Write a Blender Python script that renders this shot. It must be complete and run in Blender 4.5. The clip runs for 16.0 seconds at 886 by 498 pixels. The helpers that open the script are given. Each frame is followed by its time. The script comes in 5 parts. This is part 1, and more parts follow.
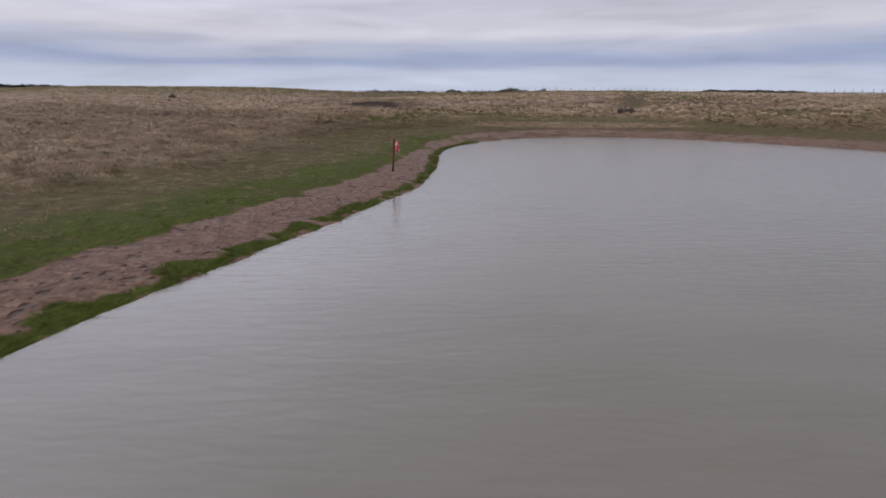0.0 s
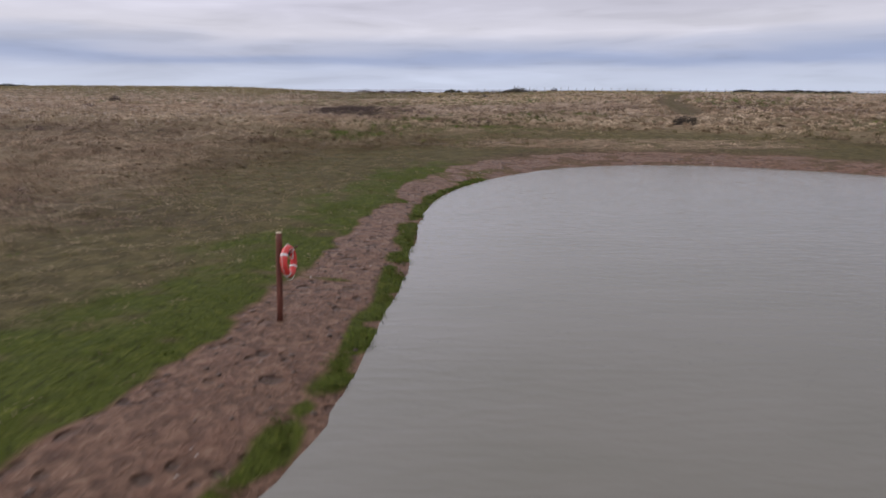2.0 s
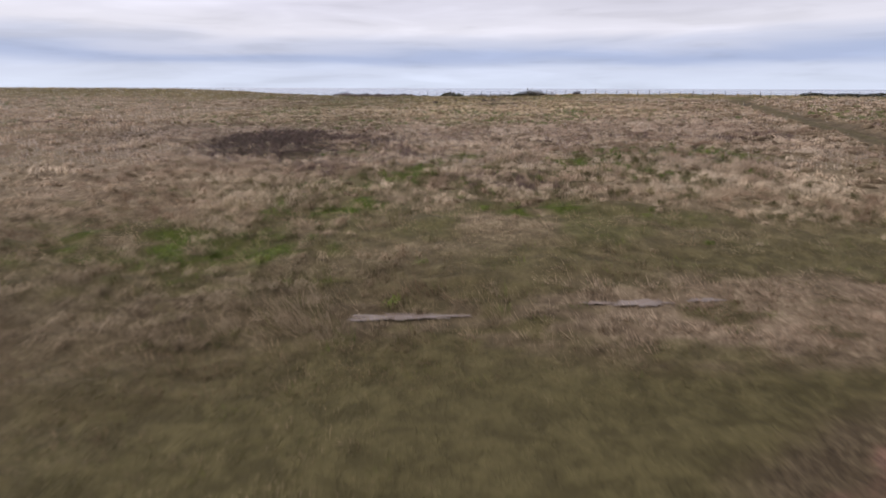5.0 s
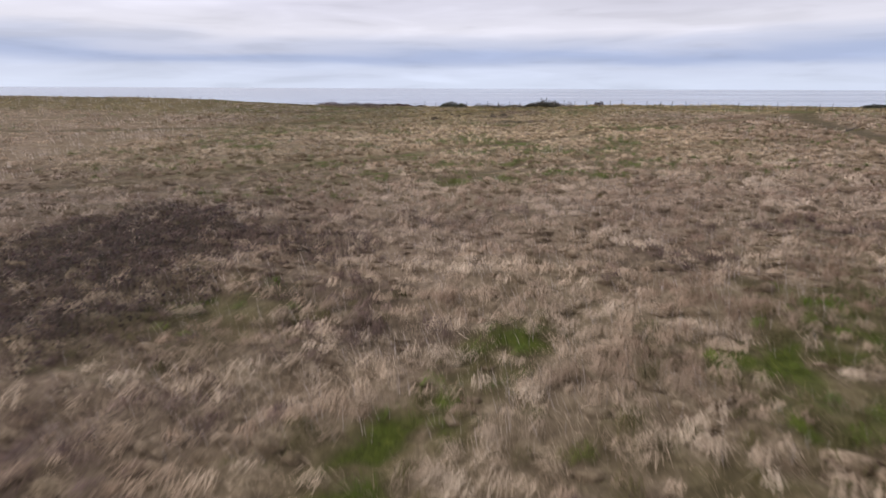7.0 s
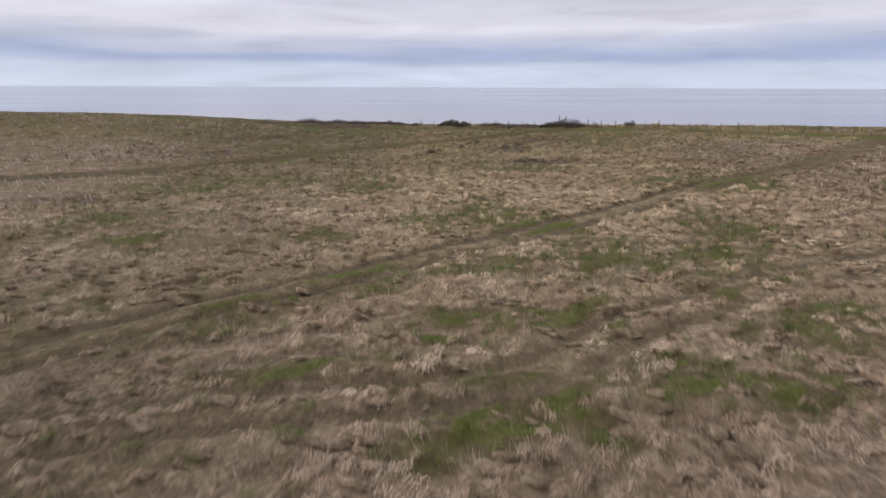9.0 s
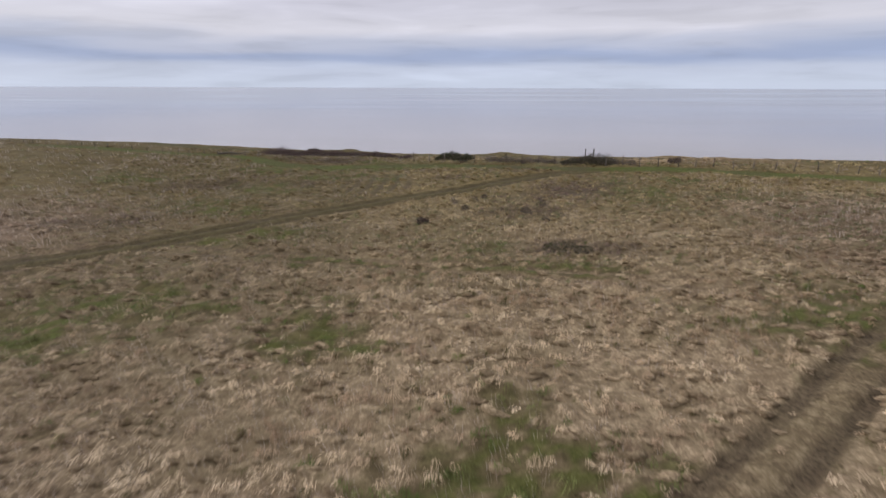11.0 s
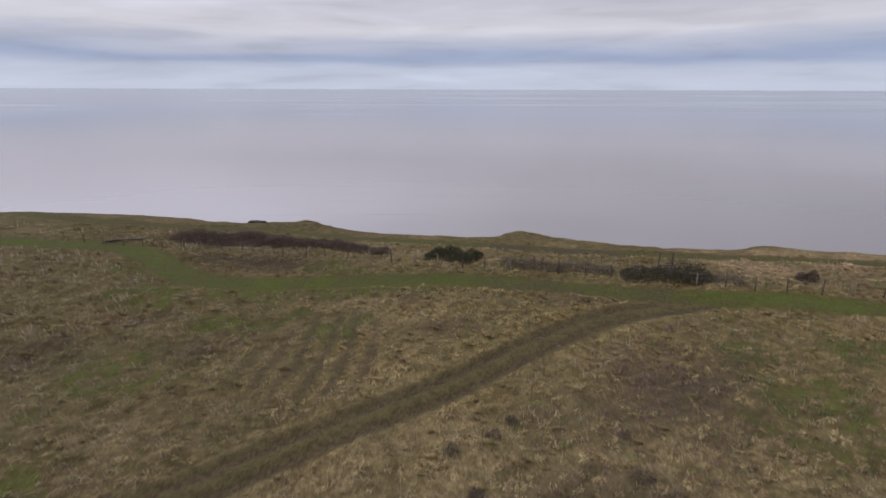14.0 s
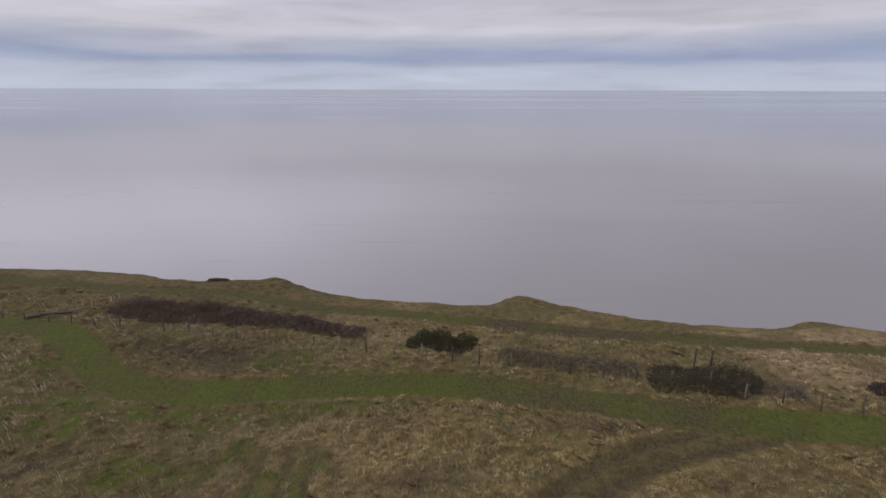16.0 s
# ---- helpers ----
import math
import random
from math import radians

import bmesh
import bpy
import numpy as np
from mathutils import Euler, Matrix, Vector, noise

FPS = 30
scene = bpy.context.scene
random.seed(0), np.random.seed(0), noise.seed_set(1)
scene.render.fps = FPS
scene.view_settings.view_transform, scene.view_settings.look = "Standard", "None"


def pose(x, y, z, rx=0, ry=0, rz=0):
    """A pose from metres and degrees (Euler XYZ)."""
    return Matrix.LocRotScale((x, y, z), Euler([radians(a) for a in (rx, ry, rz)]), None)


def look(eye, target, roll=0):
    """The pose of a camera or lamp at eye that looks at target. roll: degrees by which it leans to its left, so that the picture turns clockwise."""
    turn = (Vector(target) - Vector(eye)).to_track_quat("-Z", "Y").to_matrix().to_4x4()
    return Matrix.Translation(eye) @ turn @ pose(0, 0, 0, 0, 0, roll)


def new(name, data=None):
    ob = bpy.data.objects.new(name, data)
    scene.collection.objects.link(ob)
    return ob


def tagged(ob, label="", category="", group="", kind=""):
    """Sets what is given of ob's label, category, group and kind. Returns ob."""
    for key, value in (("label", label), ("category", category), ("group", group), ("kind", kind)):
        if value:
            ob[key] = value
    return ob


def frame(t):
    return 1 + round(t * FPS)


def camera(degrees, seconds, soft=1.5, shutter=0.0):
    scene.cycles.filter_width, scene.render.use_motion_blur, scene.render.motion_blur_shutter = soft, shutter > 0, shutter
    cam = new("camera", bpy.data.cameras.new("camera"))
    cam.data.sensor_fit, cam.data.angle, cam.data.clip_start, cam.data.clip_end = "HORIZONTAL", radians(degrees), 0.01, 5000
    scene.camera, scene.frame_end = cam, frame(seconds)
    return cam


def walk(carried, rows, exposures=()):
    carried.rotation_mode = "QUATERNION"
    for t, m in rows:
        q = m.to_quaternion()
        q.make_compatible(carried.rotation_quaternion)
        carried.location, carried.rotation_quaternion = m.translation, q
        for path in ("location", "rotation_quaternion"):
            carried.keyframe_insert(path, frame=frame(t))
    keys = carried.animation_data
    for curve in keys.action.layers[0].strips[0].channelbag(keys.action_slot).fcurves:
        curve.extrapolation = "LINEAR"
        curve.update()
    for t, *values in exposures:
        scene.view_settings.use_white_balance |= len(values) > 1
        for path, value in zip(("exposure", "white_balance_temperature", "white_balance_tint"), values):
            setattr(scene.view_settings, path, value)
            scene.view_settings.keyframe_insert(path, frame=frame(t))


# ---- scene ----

# ---------------------------------------------------------------- camera
# seconds, x, y, z, yaw, pitch, roll
FLIGHT = [
    (0.0, 0.000, 0.00, 4.531, -0.00, -15.54, 0.19),
    (0.5, 0.176, 4.71, 4.627, 0.03, -15.53, 0.19),
    (1.0, 0.369, 9.70, 4.759, 0.06, -15.59, 0.18),
    (1.5, 0.475, 14.53, 4.825, 0.04, -15.64, 0.18),
    (2.0, 0.620, 19.87, 4.826, 0.06, -15.64, 0.19),
    (2.5, 0.771, 25.30, 4.796, 0.07, -15.64, 0.20),
    (3.0, 0.888, 30.75, 4.832, 0.04, -15.66, 0.20),
    (3.5, 0.796, 36.06, 4.929, -0.05, -15.68, 0.19),
    (4.0, 0.576, 41.27, 5.093, -0.18, -15.71, 0.18),
    (4.5, 0.312, 46.42, 5.330, -0.32, -15.74, 0.18),
    (5.0, 0.085, 51.54, 5.644, -0.44, -15.76, 0.17),
    (5.5, -0.022, 56.68, 6.041, -0.51, -15.76, 0.18),
    (6.0, 0.072, 61.88, 6.527, -0.49, -15.75, 0.21),
    (6.5, 0.115, 66.45, 6.920, -0.49, -15.74, 0.23),
    (7.0, 0.104, 71.26, 7.402, -0.52, -15.76, 0.25),
    (7.5, 0.078, 76.15, 7.963, -0.55, -15.80, 0.25),
    (8.0, 0.183, 81.20, 8.661, -0.52, -15.83, 0.25),
    (8.5, 0.259, 86.15, 9.386, -0.50, -15.88, 0.24),
    (9.0, 0.367, 91.35, 10.198, -0.51, -15.90, 0.23),
    (9.5, 0.481, 96.21, 11.014, -0.50, -15.91, 0.23),
    (10.0, 0.612, 101.27, 11.808, -0.47, -15.90, 0.21),
    (10.5, 0.733, 106.43, 12.620, -0.47, -15.89, 0.19),
    (11.0, 0.850, 111.65, 13.449, -0.48, -15.89, 0.19),
    (11.5, 0.967, 116.89, 14.297, -0.50, -15.90, 0.19),
    (12.0, 1.091, 122.12, 15.165, -0.52, -15.89, 0.19),
    (12.5, 1.228, 127.29, 16.054, -0.53, -15.88, 0.20),
    (13.0, 1.382, 132.37, 16.964, -0.52, -15.86, 0.20),
    (13.5, 1.539, 137.23, 17.836, -0.51, -15.84, 0.19),
    (14.0, 1.697, 142.12, 18.758, -0.50, -15.81, 0.18),
    (14.5, 1.918, 146.45, 19.676, -0.47, -15.81, 0.17),
    (15.0, 2.179, 149.91, 20.615, -0.46, -15.82, 0.16),
    (15.5, 2.496, 151.91, 21.568, -0.50, -15.82, 0.17),
    (16.0, 2.803, 152.94, 22.503, -0.55, -15.83, 0.20),
]
cam = camera(75.1, 16.0, soft=1.5, shutter=0.28)
walk(cam, [(t, pose(x, y, z, 90 + p, 0, w) @ pose(0, 0, 0, 0, 0, r)) for t, x, y, z, w, p, r in FLIGHT],
     [(0.0, -0.09, 6380, 12), (1.5, 0.0, 6400, 12), (3.0, 0.06, 6420, 12), (5.5, 0.31, 6480, 11), (8.0, 0.22, 6420, 11), (10.0, 0.08, 6420, 10), (12.5, 0.0, 6450, 10), (14.5, -0.1, 6470, 10.5), (16.0, -0.2, 6520, 11)])

# ---------------------------------------------------------------- sky and sun
SUN_AZIMUTH, SUN_ELEVATION = -82.0, 36.0  # degrees: left of straight ahead, above the sea


def node(tree, kind, **sets):
    n = tree.nodes.new(kind)
    for key, value in sets.items():
        n.inputs[key.replace("_", " ")].default_value = value
    return n


def link(tree, a, b):
    tree.links.new(a, b)


def maths(tree, op, a, b=None, c=None):
    n = tree.nodes.new("ShaderNodeMath")
    n.operation = op
    for k, v in enumerate((a, b, c)):
        if v is None:
            continue
        if isinstance(v, (int, float)):
            n.inputs[k].default_value = v
        else:
            tree.links.new(v, n.inputs[k])
    return n.outputs[0]


def ramp(tree, fac, stops, mode="EASE"):
    n = tree.nodes.new("ShaderNodeValToRGB")
    n.color_ramp.interpolation = mode
    els = n.color_ramp.elements
    while len(els) < len(stops):
        els.new(0.5)
    for e, (p, c) in zip(els, stops):
        e.position = p
        e.color = (*c, 1) if len(c) == 3 else c
    tree.links.new(fac, n.inputs[0])
    return n.outputs[0]


def mix(tree, fac, a, b, mode="MIX"):
    n = tree.nodes.new("ShaderNodeMix")
    n.data_type, n.blend_type = "RGBA", mode
    for sock, v in ((n.inputs[0], fac), (n.inputs[6], a), (n.inputs[7], b)):
        if isinstance(v, (int, float)):
            sock.default_value = v
        elif isinstance(v, tuple):
            sock.default_value = (*v, 1)
        else:
            tree.links.new(v, sock)
    return n.outputs[2]


def noise_tex(tree, vector, scale, detail=4.0, rough=0.55, distortion=0.0):
    n = tree.nodes.new("ShaderNodeTexNoise")
    n.inputs["Scale"].default_value = scale
    n.inputs["Detail"].default_value = detail
    n.inputs["Roughness"].default_value = rough
    n.inputs["Distortion"].default_value = distortion
    if vector is not None:
        tree.links.new(vector, n.inputs["Vector"])
    return n.outputs["Fac"]


def grey(v):
    return (v, v, v)


world = bpy.data.worlds.new("overcast_sky")
scene.world = world
world.use_nodes = True
wt = world.node_tree
wt.nodes.clear()
w_out = wt.nodes.new("ShaderNodeOutputWorld")
w_bg = wt.nodes.new("ShaderNodeBackground")
link(wt, w_bg.outputs[0], w_out.inputs[0])
sky = wt.nodes.new("ShaderNodeTexSky")
sky.sky_type = "NISHITA"
sky.sun_disc = False
sky.sun_elevation = radians(SUN_ELEVATION)
sky.sun_rotation = radians(SUN_AZIMUTH)
sky.air_density, sky.dust_density = 1.2, 2.0
direction = wt.nodes.new("ShaderNodeTexCoord").outputs["Generated"]
split = wt.nodes.new("ShaderNodeSeparateXYZ")
link(wt, direction, split.inputs[0])
dx, dy, dz = split.outputs
# stretched coordinates: cloud banks are long and low near the horizon
stretch = wt.nodes.new("ShaderNodeCombineXYZ")
link(wt, maths(wt, "MULTIPLY", dx, 1.0), stretch.inputs[0])
link(wt, maths(wt, "MULTIPLY", dy, 1.0), stretch.inputs[1])
link(wt, maths(wt, "MULTIPLY", maths(wt, "ADD", dz, maths(wt, "MULTIPLY", dx, -0.01)), 8.0), stretch.inputs[2])
bank = noise_tex(wt, stretch.outputs[0], 2.0, 4.0, 0.45, 0.5)
fine = noise_tex(wt, stretch.outputs[0], 5.0, 4.0, 0.5, 0.3)
lift = maths(wt, "ADD", dz, maths(wt, "MULTIPLY", maths(wt, "SUBTRACT", bank, 0.5), 0.06))
layer = ramp(wt, lift, [
    (0.0, (0.60, 0.655, 0.79)), (0.022, (0.56, 0.61, 0.75)), (0.048, (0.37, 0.435, 0.62)), (0.066, (0.51, 0.54, 0.67)),
    (0.088, (0.68, 0.67, 0.75)), (0.13, (0.59, 0.58, 0.665)), (0.20, (0.80, 0.795, 0.89)), (0.36, (0.90, 0.905, 1.0)),
    (0.7, (0.96, 0.97, 1.05)), (1.0, (1.0, 1.01, 1.08))])
streak = ramp(wt, fine, [(0.3, grey(0.89)), (0.5, grey(1.0)), (0.72, grey(1.1))])
layer = mix(wt, 1.0, layer, streak, "MULTIPLY")
# the cloud is thinner, and so brighter, on the sun's side
side = maths(wt, "MULTIPLY", maths(wt, "SUBTRACT", 0.15, dx), ramp(wt, dz, [(0.09, grey(0)), (0.22, grey(1.2)), (0.6, grey(0.8))]))
layer = mix(wt, 1.0, layer, ramp(wt, maths(wt, "ADD", side, 0.5), [(0.0, grey(0.7)), (0.5, grey(1.0)), (1.0, (1.62, 1.60, 1.67))], "LINEAR"), "MULTIPLY")
clear = mix(wt, 1.0, sky.outputs[0], (0.09, 0.09, 0.09), "MULTIPLY")
link(wt, mix(wt, 0.93, clear, layer), w_bg.inputs[0])
w_bg.inputs[1].default_value = 1.0

sun_data = bpy.data.lights.new("sun", "SUN")
sun_data.energy, sun_data.angle, sun_data.color = 0.9, radians(40), (1.0, 0.96, 0.9)
sun = new("sun", sun_data)
az, el = radians(SUN_AZIMUTH), radians(SUN_ELEVATION)
sun_way = Vector((math.sin(az) * math.cos(el), math.cos(az) * math.cos(el), math.sin(el)))
sun.matrix_world = look(tuple(sun_way * 300), (0, 0, 0))

# ---------------------------------------------------------------- plan of the land
TABLES = [np.random.RandomState(100 + k).rand(128, 128) for k in range(12)]
SEA_LEVEL = -10.0


def value_noise(x, y, k=0):
    """Smooth noise from 0 to 1 over a unit lattice."""
    tab = TABLES[k % 12]
    xi, yi = np.floor(x).astype(int), np.floor(y).astype(int)
    fx, fy = x - xi, y - yi
    fx, fy = fx * fx * (3 - 2 * fx), fy * fy * (3 - 2 * fy)
    a, b = tab[xi % 128, yi % 128], tab[(xi + 1) % 128, yi % 128]
    c, d = tab[xi % 128, (yi + 1) % 128], tab[(xi + 1) % 128, (yi + 1) % 128]
    return (a * (1 - fx) + b * fx) * (1 - fy) + (c * (1 - fx) + d * fx) * fy


def fbm(x, y, k=0, octaves=3):
    total, amp, out = 0.0, 1.0, 0.0
    for o in range(octaves):
        out = out + amp * value_noise(x * 2 ** o + 17.3 * o, y * 2 ** o + 5.1 * o, k + o)
        total += amp
        amp *= 0.5
    return out / total


def ease(v, a, b):
    """0 at a, 1 at b, smooth between."""
    u = np.clip((v - a) / (b - a), 0, 1)
    return u * u * (3 - 2 * u)


def curve(points, n=8, closed=False):
    """A smooth line through a few points (Catmull-Rom)."""
    p = np.array(points, float)
    m = len(p)
    out = []
    for i in range(m if closed else m - 1):
        q = [p[(i + k) % m] if closed else p[min(max(i + k, 0), m - 1)] for k in (-1, 0, 1, 2)]
        for u in np.arange(n) / n:
            out.append(0.5 * (2 * q[1] + (q[2] - q[0]) * u + (2 * q[0] - 5 * q[1] + 4 * q[2] - q[3]) * u ** 2
                              + (3 * q[1] - q[0] - 3 * q[2] + q[3]) * u ** 3))
    if not closed:
        out.append(p[-1])
    return np.array(out)


def distance(x, y, line, closed=False, reach=30.0):
    """Distance from points to a line, and on which side of it (plus: left of its course); far points get reach."""
    d = np.full(x.shape, reach, float)
    side = np.ones(x.shape)
    pts = np.vstack([line, line[:1]]) if closed else line
    near = (x > pts[:, 0].min() - reach) & (x < pts[:, 0].max() + reach) & (y > pts[:, 1].min() - reach) & (y < pts[:, 1].max() + reach)
    px, py = x[near], y[near]
    dd, ss = np.full(px.shape, reach, float), np.ones(px.shape)
    for (ax, ay), (bx, by) in zip(pts[:-1], pts[1:]):
        ux, uy = bx - ax, by - ay
        u = np.clip(((px - ax) * ux + (py - ay) * uy) / (ux * ux + uy * uy + 1e-9), 0, 1)
        e = np.hypot(px - ax - u * ux, py - ay - u * uy)
        hit = e < dd
        dd = np.where(hit, e, dd)
        ss = np.where(hit, np.sign(ux * (py - ay) - uy * (px - ax)), ss)
    d[near], side[near] = dd, ss
    return d, side


# pond: clockwise from the near end of the western shore
SHORE = curve([(-9.5, -6), (-8.6, 3), (-7.7, 9), (-6.4, 13), (-4.9, 17), (-3.6, 20.3), (-2.45, 23.8), (-1.25, 27.1), (-0.75, 31), (-0.4, 35),
               (-0.35, 39), (-0.1, 43), (0.7, 46.8), (2.9, 51), (6.6, 55), (10.5, 57), (15, 57.6), (20, 56.6), (25.5, 53.6), (30, 49.4),
               (34.5, 44), (40, 34), (42, 18), (36, -2), (20, -16), (2, -18)], 8, True)
# cliff edge, west to east
EDGE = curve([(-400, 330), (-160, 250), (-90, 217), (-60, 210.5), (-47, 211.8), (-38, 213), (-30, 212.9), (-26, 211.6), (-20.5, 211.0), (-14, 211.1), (-11, 209.2),
              (-4.4, 206.0), (1, 204.5), (7.4, 203.7), (10.7, 205.9), (14.5, 203.2), (22.6, 199.1), (26, 198.3), (31.6, 197.7), (35, 198.9),
              (40, 197.2), (60, 191), (100, 179), (400, 90)], 6)
RUTS = curve([(-40, 85), (-24, 98), (-12.7, 107.4), (-7.8, 111.7), (-3.5, 115.1), (1.3, 118.8), (5.5, 122), (11.8, 127.2), (22, 135.3),
              (34, 144), (50, 160), (62, 171)], 6)
FURROW = curve([(-24, 99.6), (-16, 101.6), (-10, 103.0), (-6.5, 104.2), (-3.4, 104.7), (0, 105.1), (3.6, 106.6), (6.6, 109.2), (10.2, 111.3), (14.7, 113.6), (21, 116.2), (32, 120.5)], 6)
SPUR = curve([(-24, 101.6), (-16.4, 103.2), (-11, 105.4), (-7, 107.4), (-3.4, 108.4), (1, 108.4)], 6)
OLD_TRACK = curve([(-24, 152), (-15.2, 150.2), (-10, 148.8), (-2.6, 146.8), (5.8, 144.8), (16, 142)], 6)
DRIVE = curve([(-46, 136), (-30, 145), (-19.4, 152.8), (-11.4, 160), (-5.4, 164.8), (2.3, 170.6), (7.3, 175), (12.8, 179), (18.3, 181), (24, 182)], 6)
MOWN = curve([(-60, 200), (-44, 198), (-33.5, 197.5), (-30, 197.2), (-26, 194.9), (-21.4, 190.4), (-17.6, 187.7), (-14.3, 187), (-10, 187.1),
              (-3.6, 187.7), (3.8, 187.6), (9.1, 186.4), (14, 184.7), (18.6, 183.3), (23, 182.3), (28, 181.4), (40, 177), (70, 168)], 6)
CLIFF_PATH = curve([(-70, 213), (-40.6, 208.6), (-27.1, 207), (-17.5, 206.2), (-8, 202.1), (1.6, 199.9), (13, 196.5), (21.3, 194.6), (29.2, 193),
                    (35.3, 191.8), (60, 185)], 6)
LINK = curve([(-25.5, 206.8), (-27.5, 205.4), (-28.6, 202.2), (-29.4, 199.2)], 6)
FAR_TRACK = curve([(28, 86), (30.5, 95), (33, 105), (41, 126), (52, 154), (63, 172)], 6)
FENCE = curve([(-75, 205), (-47, 199.8), (-35.6, 198.9), (-28.2, 198.0), (-15, 195.5), (-0.7, 192.2), (7.7, 190.2), (16.1, 188), (24.5, 184.2),
               (31, 182.2), (39.4, 179.8), (70, 170), (120, 153)], 10)


def profile(x, y):
    """Height of the open field, before banks, hummocks and cliff."""
    z = np.interp(y, [-50, 45, 57, 62, 70, 77, 90, 105, 125, 145, 157, 172, 183, 195, 206, 260],
                  [0.7, 0.55, 0.55, 0.72, 1.35, 1.7, 2.0, 2.28, 2.48, 2.45, 2.55, 2.72, 3.02, 3.1, 2.85, 3.4])
    far = ease(y, 70, 110)
    shore_fall = 1 - ease(y, 184, 199) * (x > 0)
    z = z + far * shore_fall * np.interp(x, [-22, 0, 10, 28, 60, 140], [-0.2, 0, 0.12, 0.65, 0.75, 0.8])
    z = z + ease(y, 135, 195) * np.interp(x, [-140, -105, -85, -65, -50, -40, -30, -20], [0.9, 1.55, 1.55, 1.6, 1.35, 0.8, 0.4, 0.2])
    z = z + far * np.interp(x, [-100, -50, -25], [0.5, 0.3, 0])
    z = z + (1 - far) * np.interp(x, [-120, -50, -20, -8], [2.2, 1.1, 0.25, 0])
    return z + 0.35 * (fbm(x / 23.0, y / 23.0, 3, 2) - 0.5) * ease(y, 62, 80) + 0.5 * (fbm(x / 60, y / 60, 5, 2) - 0.5) * ease(np.abs(x), 35, 90)


def blob(x, y, cx, cy, rx, ry, turn=0.0, soft=0.5, wob=0.35):
    """A patch with a ragged outline: 1 inside, 0 outside."""
    c, s = math.cos(radians(turn)), math.sin(radians(turn))
    u, v = ((x - cx) * c + (y - cy) * s) / rx, (-(x - cx) * s + (y - cy) * c) / ry
    r = np.hypot(u, v) + wob * (fbm(x / 1.6, y / 1.6, 7, 3) - 0.5) * 2
    return 1 - ease(r, 1 - soft, 1 + soft * 0.6)


# patches of the field: x, y, half sizes, turn
GREENS = [(-6.2, 66.7, 4.0, 2.0, 10), (-9.0, 67.6, 3.8, 2.2, 0), (-3.0, 65.2, 0.8, 0.4, 0), (-1.3, 77.0, 3.4, 0.95, 60), (0.5, 80.8, 3.2, 0.75, 58), (-0.8, 79.6, 1.5, 0.7, 30),
          (2.2, 83.4, 1.4, 0.7, 40), (-1.6, 75.2, 1.9, 0.8, 20), (7.2, 82.4, 3.0, 1.1, 8), (11.6, 84.2, 4.2, 2.2, 10), (7.6, 80.2, 2.8, 1.3, 10), (15.6, 84.0, 3.0, 2.4, 0),
          (-5.8, 85.6, 2.0, 0.9, 20), (-4.2, 72.0, 3.0, 1.2, 20), (3.4, 71.4, 2.2, 1.0, 0)]
# softer green in the rough field, seen between the tussocks
FLUSHES = [(3.2, 125.6, 3.4, 3.6, -20), (9.0, 117.2, 3.2, 2.8, 20), (11.6, 113.4, 2.2, 1.6, 30), (-2.0, 113.6, 2.0, 1.0, 30), (-7.0, 111.6, 2.2, 0.8, 35), (-19.5, 136.5, 5.0, 3.0, 0),
           (-19.0, 125.0, 3.2, 2.4, 20), (-14.6, 120.6, 2.2, 2.0, 0), (-4.8, 136.0, 3.0, 2.4, 0), (6.0, 123.6, 2.6, 2.2, 30), (-2.2, 115.6, 2.6, 1.2, 35), (16.2, 122.0, 3.0, 3.2, 0),
           (12.6, 117.2, 3.0, 2.0, 0), (2.6, 115.6, 3.0, 1.4, 20), (-6.3, 121.4, 2.4, 1.4, 20), (-21.0, 164.8, 4.0, 2.4, 20), (-16.9, 171.2, 4.6, 2.2, 15), (-12.2, 154.0, 5.6, 2.2, 5),
           (3.6, 150.0, 2.2, 1.6, 0), (7.6, 145.2, 3.6, 1.6, 0), (20.8, 167.4, 3.0, 4.6, 15), (17.8, 166.6, 1.8, 1.6, 0), (30.2, 164.0, 3.2, 3.0, 0), (-35.0, 177.0, 5.0, 2.6, 0),
           (-17.8, 162.6, 3.0, 2.0, 0), (-16.6, 153.4, 3.4, 1.8, 0), (-18.6, 173.8, 3.6, 2.2, 0), (-12.7, 179.0, 3.0, 1.8, 0), (-11.6, 184.0, 4.4, 1.4, -4), (-4.0, 184.8, 3.8, 1.0, 0),
           (-8.0, 179.8, 2.6, 1.6, 0), (-4.3, 189.4, 4.2, 1.0, -2), (-8.6, 191.2, 3.4, 1.3, -8), (-24.6, 190.4, 3.0, 2.6, 0), (-21.0, 184.6, 3.4, 2.4, 0), (26.0, 174.0, 3.6, 2.0, -10),
           (19.8, 172.0, 1.4, 3.4, -10), (-5.4, 178.2, 2.0, 2.0, 0), (2.0, 109.4, 3.6, 1.2, 10), (-16.0, 140.0, 5, 3, 0), (22, 136, 5, 4, 0), (-6, 147.4, 5, 1.2, -14), (3, 104.4, 3.4, 1.6, 5), (-3.4, 106.4, 2.6, 1.0, 15), (8.6, 105.2, 2.8, 1.4, 10), (13, 109, 2.8, 1.6, 20)]
# yellower, half-green straw
OCHRES = [(-0.9, 126.6, 2.0, 3.2, 10), (-3.2, 121.0, 1.8, 2.6, 40), (5.3, 107.6, 2.4, 1.2, 10), (2.3, 109.0, 2.0, 1.0, 0), (20.8, 156.7, 2.0, 1.2, 0), (-2.6, 75.0, 2.0, 1.2, 0), (-6.0, 87.0, 2.4, 1.4, 0)]
